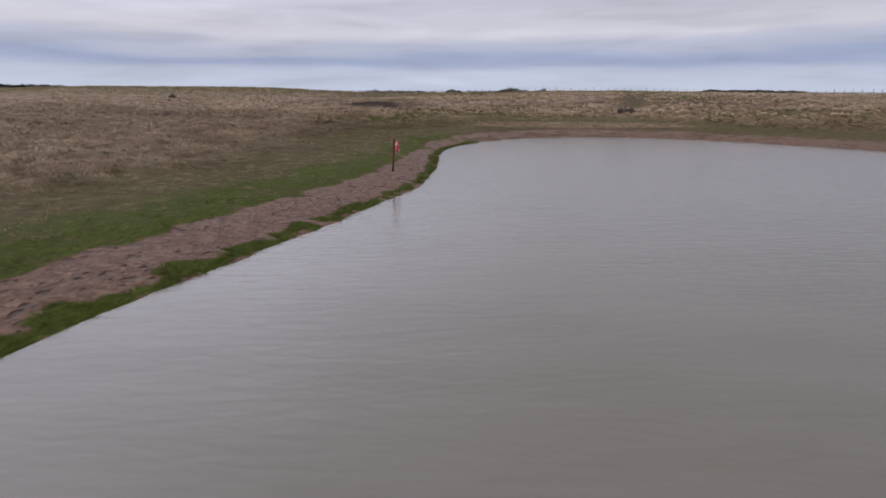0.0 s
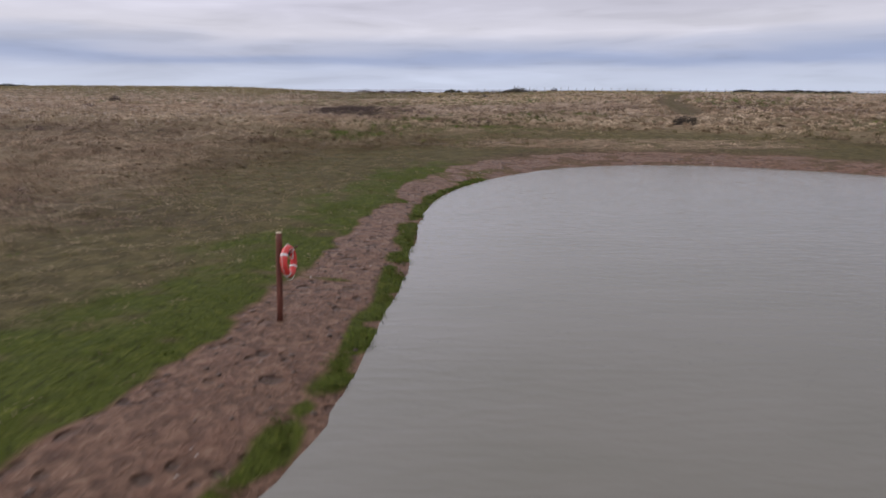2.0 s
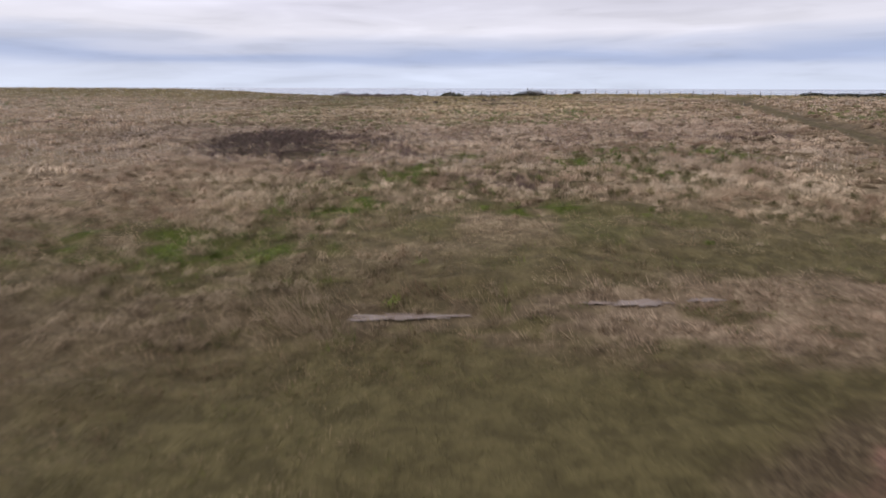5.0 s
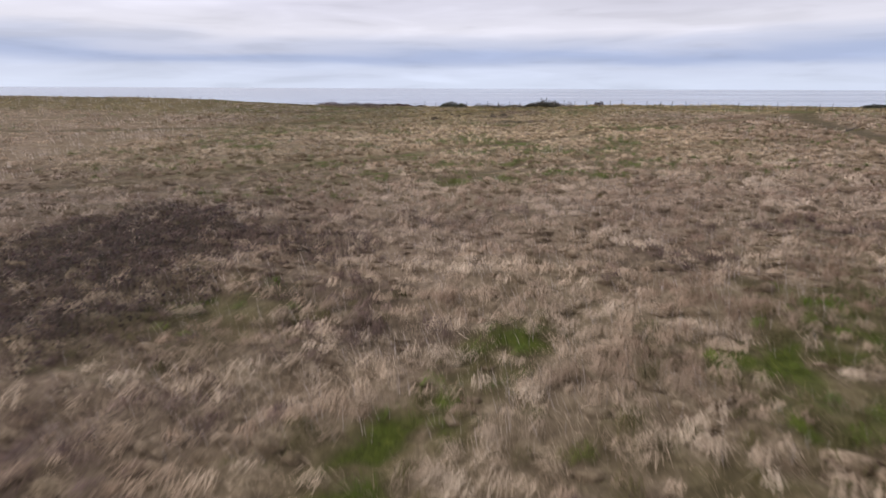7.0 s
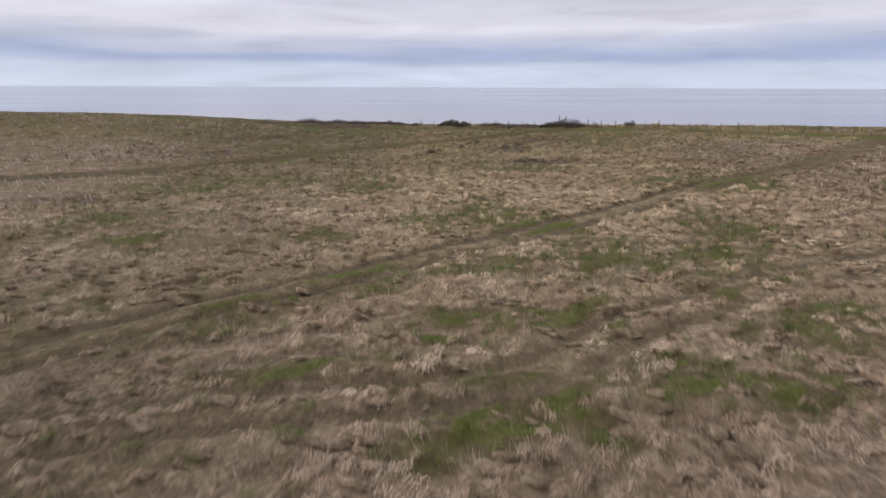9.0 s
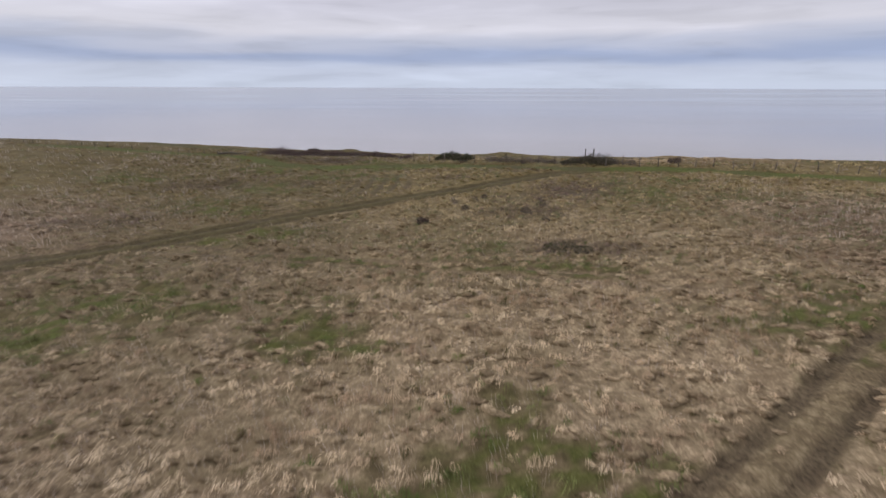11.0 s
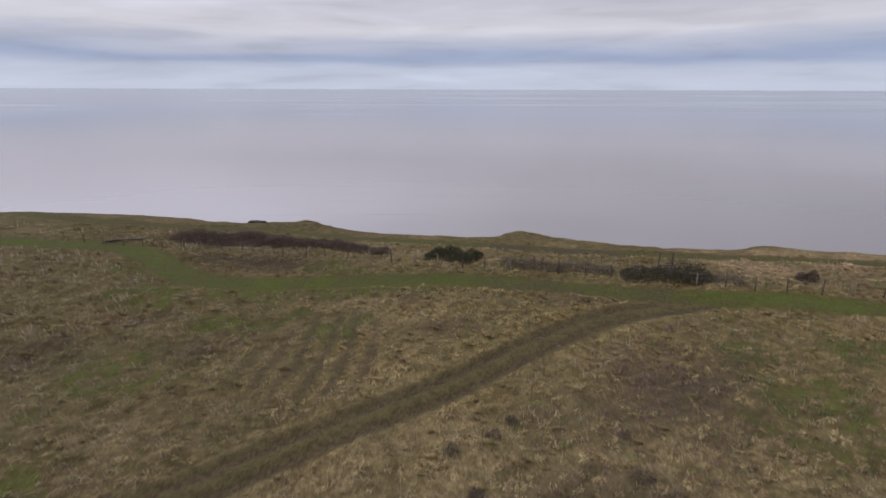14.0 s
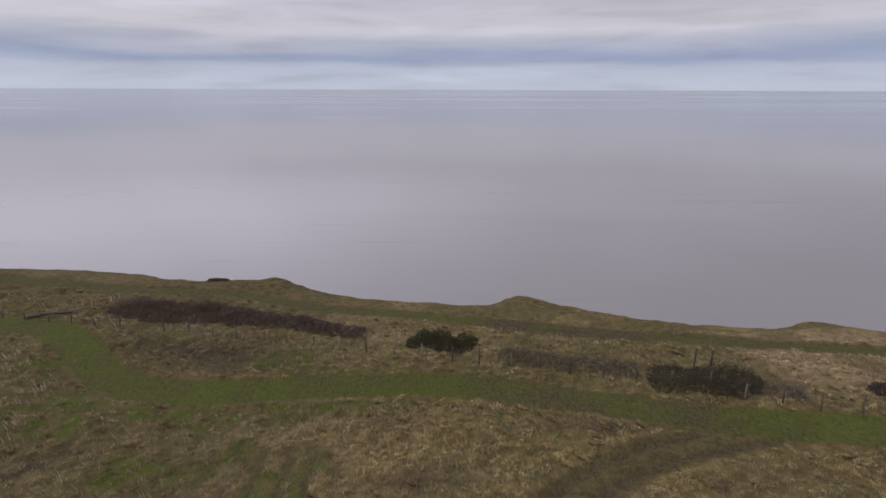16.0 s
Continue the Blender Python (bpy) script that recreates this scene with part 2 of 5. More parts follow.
# shallow puddles in the worn strip: x, y, half sizes, level
PUDDLES = [(-0.75, 63.26, 1.15, 0.17, 0.80), (3.75, 64.02, 0.36, 0.10, 0.84), (4.75, 63.98, 0.62, 0.20, 0.85), (6.3, 64.12, 0.42, 0.12, 0.87)]
RUSSETS = [(14.4, 170.6, 4.4, 5.6, -12), (10.6, 167.6, 4.0, 3.0, 0), (9.6, 150.3, 3.0, 2.4, 0), (12.6, 149.4, 2.4, 1.6, 0), (7.7, 88.8, 3, 1.6, 10), (-2.4, 83.2, 2.8, 1.5, 20), (9, 161, 5, 2.6, 10),
           (-13.5, 192.0, 5.4, 2.0, -14), (2.0, 77.0, 2.0, 1.1, 20), (-13.5, 40.2, 5.4, 2.6, 4), (-9.5, 38.6, 3.2, 1.5, 0), (-24, 174, 6, 3, 20), (18.6, 91.6, 6.0, 1.6, -12),
           (-9.8, 97.6, 4, 1.2, 0), (-30, 66, 9, 1.6, 5), (-27, 158, 6, 3, 10), (-3.4, 86.6, 3.0, 2.0, 10), (-7.2, 84.0, 2.4, 2.0, 0), (3.0, 75.2, 2.4, 1.3, 8),
           (-13.2, 175.6, 3, 1.6, 20), (-19.4, 179.8, 3, 1.6, 0), (-1.2, 183.2, 2.2, 1.0, 0), (-0.6, 94.2, 3.0, 1.0, 5), (3.6, 95.2, 1.6, 0.8, 0), (12.4, 182.4, 3.4, 0.9, -8), (2.0, 178.0, 2.6, 1.2, 0),
           (-5.4, 79.4, 3.4, 1.9, 10), (-7.0, 92.6, 4.0, 3.0, 0), (-4.0, 89.0, 3.0, 2.0, 0), (-34, 108, 10, 2, 6), (-44, 92, 10, 2, 6), (36, 98, 8, 2.2, -8), (44, 90, 14, 2.2, -4), (-26, 132, 6, 1.6, 8)]
BRAMBLES = [(-10.7, 89.4, 4.6, 7.0, -4), (-5.0, 90.2, 2.6, 1.8, 0)]


def survey(x, y):
    """Height and ground cover at points: z, mud, green, dark, short."""
    x, y = np.asarray(x, float), np.asarray(y, float)
    sd, side = distance(x, y, SHORE, True, 26.0)
    sd = sd * side  # plus: outside the pond
    ed, _ = distance(x, y, EDGE, False, 40.0)
    ed = np.where(y < np.interp(x, EDGE[:, 0], EDGE[:, 1]), ed, -ed)  # plus: on the land side
    ragged = fbm(x / 0.9, y / 0.9, 1, 3) - 0.5
    field = profile(x, y)
    bank = np.interp(sd, [-9, -3, 0, 0.5, 1.2, 3.2, 6, 26], [-1.6, -0.6, 0.0, 0.12, 0.24, 0.5, 1.3, 8])
    bank = bank + 0.10 * ragged * ease(sd, -1, 0.6)
    k = 0.25
    h = np.clip(0.5 + 0.5 * (bank - field) / k, 0, 1)
    z = bank * (1 - h) + field * h - k * h * (1 - h)
    # cover
    width = np.interp(y, [10, 28, 36, 44, 50, 56, 60], [3.0, 2.8, 2.3, 1.6, 2.2, 3.2, 3.4]) + 0.8 * ragged
    width = np.where(x > 25, 3.0 + 1.2 * ragged, width)
    mud = ease(width - sd, -0.25, 0.25) * (sd < 12)
    verge = ease(fbm(x / 0.45, y / 0.45, 4, 3) + 0.24 * (1 - np.abs(sd - 0.35) / 0.5) + 0.10 * ease(y, 27, 33) + 0.10 * (1 - ease(sd, 0.25, 0.55)) * np.interp(y, [19, 22, 28, 31], [1, 0, 0, 1]), 0.54, 0.66)
    verge = verge * ease(sd, -0.25, 0.0) * ease(np.interp(y, [20, 27, 34, 50], [1.0, 0.75, 0.72, 0.6]) + 0.5 * ragged - sd, 0, 0.4)
    verge = verge * ((x < 3) & (y < 51))
    wetmud = np.maximum(blob(x, y, 5.6, 63.6, 4.2, 0.8, 2, 0.5, 0.6), blob(x, y, 0.8, 62.9, 4.4, 0.6, 2, 0.5, 0.6)) * ease(fbm(x / 0.8, y / 0.22, 2, 3), 0.44, 0.6)
    shell = blob(x, y, 14, 63.4, 13, 1.6, -2, 0.5, 0.6) * ease(fbm(x / 0.9, y / 0.3, 8, 3), 0.47, 0.6)
    # turf has grown across the band at one place, and thinly over its far bend
    mud = mud * (1 - 0.9 * blob(x, y, -2.0, 43.5, 1.5, 0.7, 25, 0.5, 0.4)) * (1 - 0.5 * blob(x, y, 0.6, 50.2, 3.4, 1.6, 48, 0.6, 0.6) * ease(fbm(x / 0.5, y / 0.5, 7, 2), 0.35, 0.6))
    mud = mud * (1 - 0.7 * blob(x, y, -2.0, 33.3, 1.0, 0.3, 5, 0.6, 0.6))
    mud = mud * (1 - 0.55 * ease(y, 46, 54) * ease(fbm(x / 1.1, y / 0.5, 3, 3), 0.42, 0.6))
    mud = np.maximum(mud * (1 - verge), 0.35 * shell)
    worn_strip = np.maximum(blob(x, y, 2.0, 63.2, 7.5, 1.3, 5, 0.6, 0.6), 0.8 * blob(x, y, 15, 62.0, 12, 1.5, -4, 0.6, 0.6)) * ease(fbm(x / 0.7, y / 0.3, 2, 3), 0.40, 0.6)
    lush = (1 - 0.62 * ease(sd - width + 2.2 * (fbm(x / 1.6, y / 1.6, 6, 2) - 0.5) + np.interp(y, [30, 38], [0, 1.6]), 1.8, 6.0)) * (1 - ease(sd - width, 4.0, 10.0)) * ease(60 - y, 0, 9) * ease(9 - x, 0, 8)
    olive = ease(sd - width, 0, 1) * (1 - ease(sd - width, 6, 15)) * 0.44
    bleached = ease(x, 1, 6) * ease(30 - x, 0, 6) * ease(y, 60.6, 61.8) * ease(66.2 - y, 0, 1.6) * ease(fbm(x / 1.6, y / 0.4, 8, 3), 0.36, 0.52)
    olive = olive * (1 - 0.9 * bleached)
    green = np.maximum(lush * (0.72 + 0.22 * ease(fbm(x / 1.7, y / 1.5, 6), 0.25, 0.7) + 0.8 * (fbm(x / 0.6, y / 0.45, 3, 2) - 0.5)), olive)
    green = np.maximum(green, 0.55 * blob(x, y, 3.4, 69.2, 8.5, 5.6, 0, 0.7, 0.5) * ease(fbm(x / 1.6, y / 1.6, 9, 3), 0.25, 0.55))
    green = np.maximum(green, np.maximum(0.46 * blob(x, y, 0.5, 75.4, 9, 3.0, 5, 0.8, 0.6) * ease(fbm(x / 1.5, y / 1.1, 9, 3), 0.32, 0.58), 0.36 * blob(x, y, -8, 102, 7, 5, 20, 0.8, 0.6)))
    green = np.maximum(green, np.maximum(0.55 * blob(x, y, -5.2, 84.6, 3.4, 2.4, 10, 0.8, 0.5), 0.5 * blob(x, y, -7, 109.8, 6.5, 2.2, 38, 0.8, 0.5)))
    fleck = 0.5 + 0.5 * ease(fbm(x / 0.42, y / 0.36, 5, 2), 0.3, 0.62)
    for g in GREENS:
        green = np.maximum(green, 0.95 * fleck * blob(x, y, g[0], g[1], 1.2 * g[2], 1.25 * g[3], g[4], 0.9, 0.6) * ease(fbm(x / 0.9, y / 0.9, 9), 0.12, 0.5))
    soft_green = (0.12 + 0.34 * ease(fbm(x / 7.0, y / 7.0, 10, 3), 0.40, 0.66)) * ease(y, 96, 108)
    for g in FLUSHES:
        soft_green = np.maximum(soft_green, 1.1 * blob(x, y, g[0], g[1], 1.4 * g[2], 1.4 * g[3], g[4], 0.9, 0.8))
    green = np.maximum(green, soft_green * (0.42 + 0.58 * ease(fbm(x / 0.5, y / 0.5, 11, 3), 0.36, 0.62)))
    green = np.maximum(green, 0.36 * ease(fbm(x / 3.0, y / 2.6, 8, 3), 0.36, 0.58) * ease(y, 142, 154))
    for g in ((-5.6, 69.6, 7.0, 4.8, 0), (-4.6, 75.2, 4.0, 2.0, 20), (-5.5, 64.3, 3.0, 1.0, 0), (9, 79, 7, 4, 0)):
        green = np.maximum(green, 0.55 * blob(x, y, *g, soft=0.8, wob=0.6) * ease(fbm(x / 1.0, y / 0.8, 9, 3), 0.34, 0.58))
    green = np.maximum(green, 0.5 * blob(x, y, 46, 75, 22, 8, 0, 0.8, 0.5) * ease(fbm(x / 2.6, y / 1.2, 9, 3), 0.32, 0.56))
    for g in OCHRES:
        green = np.maximum(green, 0.3 * blob(x, y, *g, soft=0.9, wob=0.6))
    dark = 0 * x
    for g in RUSSETS:
        dark = np.maximum(dark, (0.42 if g[1] < 60 else 0.6 if 72 < g[1] < 100 else 0.85 if g[3] > 5 else 0.6) * blob(x, y, *g, soft=0.8, wob=0.6))
    for g in BRAMBLES:
        dark = np.maximum(dark, (0.9 if g[2] > 3 else 0.4) * blob(x, y, *g, soft=0.6, wob=0.5))
    green, dark = np.maximum(green, verge) * (1 - 0.9 * worn_strip), dark * (1 - verge) * (1 - worn_strip)
    short = np.maximum(mud, 0.75 * worn_strip)
    sunk = 0 * x
    wob = 0.5 * (fbm(x / 4, y / 4, 2) - 0.5)
    for line, gap, wide, deep, bare, flat in ((RUTS, 0.85, 0.42, 0.12, 0.85, 0.75), (DRIVE, 0.8, 0.45, 0.14, 0.9, 0.85), (FAR_TRACK, 1.1, 0.9, 0.2, 1.0, 0.8),
                                        (FURROW, 0.8, 0.4, 0.08, 0.6, 0.25), (SPUR, 0.75, 0.35, 0.07, 0.55, 0.15), (OLD_TRACK, 0.8, 0.35, 0.08, 0.5, 0.1)):
        d, _ = distance(x, y, line, False, 8)
        d = d + 0.6 * wob
        rut = (1 - ease(np.abs(d - gap), wide * 0.5, wide * 1.2)) * (0.55 + 0.45 * ease(fbm(x / 1.4, y / 1.4, 5), 0.3, 0.5))
        strip = flat * (1 - ease(d, gap + 0.15, gap + 0.95))
        short = np.maximum(short, np.maximum(0.95 * rut, 0.55 * strip))
        green = np.maximum(green * (1 - rut), (0.40 * strip * (1 - rut) + 0.30 * rut) * (flat > 0.2))
        dark = np.maximum(dark, bare * 0.85 * rut)
        sunk = np.maximum(sunk, deep * 1.3 * rut)
    d = np.minimum(distance(x, y, DRIVE, False, 8)[0], 1.7 * distance(x, y, FAR_TRACK, False, 8)[0])
    worn = 1 - ease(d + 0.8 * wob, 1.1, 1.9)
    green, dark, short = np.maximum(green * (1 - worn), 0.5 * worn), np.maximum(dark * (1 - worn), 0.28 * worn + 0.5 * worn * ease(np.abs(d - 0.8), 0.5, 0.2)), np.maximum(short, 0.9 * worn)
    for line, half, g, bare in ((MOWN, 1.6, 0.85, 0.0), (CLIFF_PATH, 1.0, 0.7, 0.25), (LINK, 0.35, 0.3, 0.3)):
        d, _ = distance(x, y, line, False, 8)
        strip = 1 - ease(d + wob, half * 0.7, half * 1.25)
        green = np.maximum(green * (1 - strip), g * strip)
        dark = np.maximum(dark * (1 - strip), strip * bare + strip * 0.35 * ease(fbm(x / 2, y / 2, 3), 0.4, 0.65) + strip * 0.35 * ease(x, 4, 10) * (1 - ease(x, 18, 24)))
        short = np.maximum(short, strip)
        sunk = np.maximum(sunk, 0.06 * strip)
    lawn = 1 - ease(sd - width, 5, 11)
    short = np.maximum(short, 0.75 * lawn)
    short = np.maximum(short, 0.5 * blob(x, y, 3.4, 67.8, 8, 5.4, 0, 0.7, 0.5))
    # rows of cut hay stubble west of the drive
    stubble = blob(x, y, -5.8, 174.5, 4.6, 7.5, 12, 0.4, 0.3)
    rows_ = 0.5 + 0.5 * np.sin((x - 0.02 * (y - 170) + 0.012 * (y - 176) ** 2 + 0.5 * wob) * 4.4)
    dark = np.maximum(dark, 0.75 * stubble * rows_ ** 2)
    short = np.maximum(short, 0.6 * stubble * rows_)
    green = np.maximum(green, 0.5 * blob(x, y, 43, 106, 9, 14, -20, 0.5, 0.3))
    short = np.maximum(short, 0.5 * ease(8 - ed, 0, 4) * (ed > -3))
    # hummocks of matted grass
    rough = (1 - np.clip(short, 0, 1)) * ease(sd, 2, 8)
    warp = fbm(x / 1.3, y / 0.9, 6, 2)
    lump = fbm((x + 0.9 * warp) / 1.25, (y + 0.75 * warp) / 0.8, 2, 2)
    hum = 0.46 * (lump - 0.5) + 0.30 * (fbm(x / 4.1, y / 3.0, 8, 2) - 0.5)
    z = z + rough * hum - sunk + 0.03 * ragged * mud - 0.05 * wetmud
    z = z + 0.22 * blob(x, y, -10.5, 211, 6, 2.0, -8) + 0.12 * blob(x, y, 10.8, 204.0, 2.6, 2.2) + 0.2 * blob(x, y, 35, 197, 3, 2)
    for px, py, rx, ry, level in PUDDLES:
        hole = blob(x, y, px, py, rx * 1.35, ry * 1.9, 4, 0.4, 0.1)
        z = z * (1 - hole) + (level - 0.05) * hole
        short, green = np.maximum(short, 0.9 * hole), green * (1 - hole)
    # cliff
    drop = ease(-ed + 0.9 * (fbm(x / 2.2, y / 2.2, 4) - 0.5), -0.6, 5.5)
    z = z * (1 - drop) + (SEA_LEVEL - 2.5) * drop - 0.25 * ease(2.5 - ed, 0, 2.5) * (1 - drop)
    return z, np.clip(mud, 0, 1), np.clip(green, 0, 1), np.clip(dark, 0, 1), np.clip(short, 0, 1), sd, ed


def tone(x, y):
    """The open field is bleached; towards the pond and the cliff the grass is browner and richer."""
    at = [40, 60, 62, 64, 66, 70, 76, 82, 88, 92, 97, 106, 112, 130, 150, 170, 182, 205]
    out = np.stack([np.interp(y, at, v) for v in (
        [0.86, 0.54, 0.66, 0.66, 0.80, 1.26, 1.42, 1.32, 1.40, 1.22, 1.30, 1.52, 1.68, 1.90, 1.40, 1.22, 1.08, 0.92],
        [0.82, 0.51, 0.61, 0.61, 0.77, 1.21, 1.37, 1.27, 1.34, 1.16, 1.24, 1.47, 1.63, 1.85, 1.36, 1.19, 1.05, 0.89],
        [0.74, 0.41, 0.52, 0.52, 0.65, 1.09, 1.30, 1.23, 1.30, 1.15, 1.25, 1.44, 1.52, 1.66, 1.12, 0.78, 0.66, 0.56])], 1)
    out = out * (1 - 0.25 * ease(-x, 1, 11) * ease(y, 84, 95))[:, None]
    west = (ease(-x, 10, 18) * ease(80 - y, 0, 14))[:, None]
    out = out * (1 - west) + west * np.array([[1.02, 0.96, 0.90]])
    flank = (ease(np.abs(x), 20, 32) * ease(y, 70, 90) * ease(172 - y, 0, 15))[:, None]
    out = out * (1 - flank) + flank * np.array([[1.30, 1.22, 1.16]])
    # bleached wet straw behind the pond, and on the cliff top to the east
    pale = (ease(x, 1, 6) * ease(30 - x, 0, 6) * ease(y, 60.6, 62.4) * ease(66.6 - y, 0, 2))[:, None]
    out = out * (1 - pale) + pale * np.array([[1.30, 1.22, 1.16]])
    east = (ease(x, 22, 28) * ease(y, 183, 188) * ease(199 - y, 0, 5))[:, None]
    return out * (1 - east) + east * np.array([[1.45, 1.36, 1.06]])


def wild(y):
    return np.interp(y, [78, 110, 176, 188], [0, 1, 1, 0.45])

# ---------------------------------------------------------------- materials
def material(name):
    m = bpy.data.materials.new(name)
    m.use_nodes = True
    t = m.node_tree
    return m, t, t.nodes["Principled BSDF"]


def bump(t, bsdf, height, strength, size):
    b = t.nodes.new("ShaderNodeBump")
    b.inputs["Strength"].default_value, b.inputs["Distance"].default_value = strength, size
    link(t, height, b.inputs["Height"])
    link(t, b.outputs[0], bsdf.inputs["Normal"])


def coords(t, scale=(1, 1, 1)):
    c = t.nodes.new("ShaderNodeTexCoord").outputs["Object"]
    if scale == (1, 1, 1):
        return c
    mp = t.nodes.new("ShaderNodeMapping")
    mp.inputs["Scale"].default_value = scale
    link(t, c, mp.inputs[0])
    return mp.outputs[0]


def ground_material():
    m, t, bsdf = material("turf_and_mud")
    at = t.nodes.new("ShaderNodeAttribute")
    at.attribute_name = "cover"
    s = t.nodes.new("ShaderNodeSeparateColor")
    link(t, at.outputs["Color"], s.inputs[0])
    mud, green, dark = s.outputs
    c = coords(t)
    tuft = noise_tex(t, c, 1.6, 6, 0.65, 0.3)
    mat_ = noise_tex(t, coords(t, (1, 0.45, 1)), 7.0, 5, 0.7, 0.6)
    broad = noise_tex(t, c, 0.16, 3, 0.5)
    straw = ramp(t, mat_, [(0.28, (0.075, 0.054, 0.036)), (0.47, (0.155, 0.118, 0.080)), (0.62, (0.24, 0.188, 0.132)), (0.8, (0.36, 0.287, 0.205))])
    brown = ramp(t, mat_, [(0.3, (0.048, 0.034, 0.023)), (0.55, (0.115, 0.084, 0.056)), (0.75, (0.20, 0.150, 0.104))])
    dry = mix(t, ramp(t, tuft, [(0.4, grey(0)), (0.62, grey(1))]), brown, straw)
    tn = t.nodes.new("ShaderNodeAttribute")
    tn.attribute_name = "tone"
    dry = mix(t, 1.0, dry, tn.outputs["Color"], "MULTIPLY")
    dry = mix(t, ramp(t, broad, [(0.35, grey(0)), (0.7, grey(0.4))]), dry, (0.15, 0.118, 0.062))
    lush = ramp(t, mat_, [(0.3, (0.026, 0.032, 0.004)), (0.5, (0.052, 0.063, 0.008)), (0.72, (0.092, 0.101, 0.016))])
    lush = mix(t, tn.outputs["Alpha"], lush, ramp(t, mat_, [(0.3, (0.042, 0.047, 0.010)), (0.5, (0.075, 0.084, 0.018)), (0.72, (0.118, 0.126, 0.033))]))
    olive = ramp(t, tuft, [(0.35, (0.048, 0.038, 0.014)), (0.65, (0.094, 0.076, 0.029))])
    grass = mix(t, ramp(t, green, [(0.1, grey(0)), (0.45, grey(0.75)), (0.8, grey(1))]), dry, mix(t, ramp(t, green, [(0.35, grey(0)), (0.85, grey(1))]), olive, lush))
    litter = ramp(t, mat_, [(0.3, (0.030, 0.021, 0.014)), (0.7, (0.095, 0.067, 0.043))])
    grass = mix(t, maths(t, "MULTIPLY", dark, 0.9), grass, litter)
    clod = noise_tex(t, c, 4.2, 6, 0.7, 0.8)
    earth = ramp(t, clod, [(0.30, (0.042, 0.024, 0.016)), (0.43, (0.096, 0.053, 0.034)), (0.56, (0.162, 0.092, 0.059)), (0.76, (0.30, 0.198, 0.134))])
    earth = mix(t, ramp(t, tuft, [(0.45, grey(0)), (0.7, grey(0.5))]), earth, (0.136, 0.069, 0.046))
    # hoof prints, darker at the bottom
    pit = t.nodes.new("ShaderNodeTexVoronoi")
    pit.feature = "SMOOTH_F1"
    pit.inputs["Scale"].default_value, pit.inputs["Randomness"].default_value = 3.1, 1.0
    link(t, c, pit.inputs["Vector"])
    print_ = maths(t, "MULTIPLY", ramp(t, pit.outputs["Distance"], [(0.16, grey(1)), (0.34, grey(0))]), ramp(t, noise_tex(t, c, 0.75, 3, 0.5), [(0.45, grey(0)), (0.6, grey(1))]))
    earth = mix(t, maths(t, "MULTIPLY", print_, 0.75), earth, (0.055, 0.036, 0.026))
    sunk = maths(t, "MULTIPLY", maths(t, "MULTIPLY", print_, mud), -1.6)
    link(t, mix(t, ramp(t, mud, [(0.25, grey(0)), (0.7, grey(1))]), grass, earth), bsdf.inputs["Base Color"])
    link(t, ramp(t, mud, [(0.3, grey(0.92)), (0.8, grey(0.55))]), bsdf.inputs["Roughness"])
    bsdf.inputs["Specular IOR Level"].default_value = 0.12
    bump(t, bsdf, maths(t, "ADD", maths(t, "MULTIPLY", mat_, 0.5), maths(t, "ADD", maths(t, "ADD", clod, tuft), sunk)), 0.9, 0.14)
    return m


def blade_material(name="grass_blades", clear_=0.2, sheen=0.5):
    m, t, bsdf = material(name)
    at = t.nodes.new("ShaderNodeAttribute")
    at.attribute_name = "tint"
    geo = t.nodes.new("ShaderNodeNewGeometry")
    vary = ramp(t, geo.outputs["Random Per Island"], [(0, grey(0.92)), (1, grey(1.08))], "LINEAR")
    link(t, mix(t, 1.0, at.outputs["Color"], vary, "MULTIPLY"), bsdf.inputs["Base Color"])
    bsdf.inputs["Roughness"].default_value = 0.68
    bsdf.inputs["Specular IOR Level"].default_value = 0.12
    bsdf.inputs["Sheen Weight"].default_value = sheen
    bsdf.inputs["Sheen Roughness"].default_value = 0.45
    link(t, mix(t, 1.0, at.outputs["Color"], vary, "MULTIPLY"), bsdf.inputs["Sheen Tint"])
    # thin blades let some light through
    thin = t.nodes.new("ShaderNodeBsdfTranslucent")
    link(t, mix(t, 1.0, at.outputs["Color"], vary, "MULTIPLY"), thin.inputs["Color"])
    both = t.nodes.new("ShaderNodeMixShader")
    both.inputs[0].default_value = clear_
    link(t, bsdf.outputs[0], both.inputs[1])
    link(t, thin.outputs[0], both.inputs[2])
    link(t, both.outputs[0], t.nodes["Material Output"].inputs["Surface"])
    return m


def water_material(name, body_, rough, ripple, strength, size, tilt, body2, gloss=0.5, dark_streak=0.0):
    m, t, bsdf = material(name)
    c = coords(t, ripple)
    a = noise_tex(t, c, 1.0, 4, 0.6, 0.4)
    b = noise_tex(t, coords(t, tuple(v * 0.12 for v in ripple)), 1.0, 3, 0.5, 0.2)
    base = mix(t, ramp(t, b, [(0.35, grey(0)), (0.65, grey(1))]), body_, body2)
    if dark_streak:
        # long thin streaks of a darker base colour
        line_ = noise_tex(t, coords(t, (0.016, 0.20, 1)), 1.0, 3, 0.5, 0.3)
        base = mix(t, ramp(t, line_, [(0.62, grey(0)), (0.72, grey(dark_streak))]), base, (0.10, 0.092, 0.098))
    link(t, base, bsdf.inputs["Base Color"])
    bsdf.inputs["IOR"].default_value = 1.333
    bsdf.inputs["Specular IOR Level"].default_value = gloss
    link(t, ramp(t, b, [(0.3, grey(rough * 0.75)), (0.7, grey(rough * 1.3))]), bsdf.inputs["Roughness"])
    bump(t, bsdf, maths(t, "ADD", a, maths(t, "MULTIPLY", b, tilt)), strength, size)
    return m


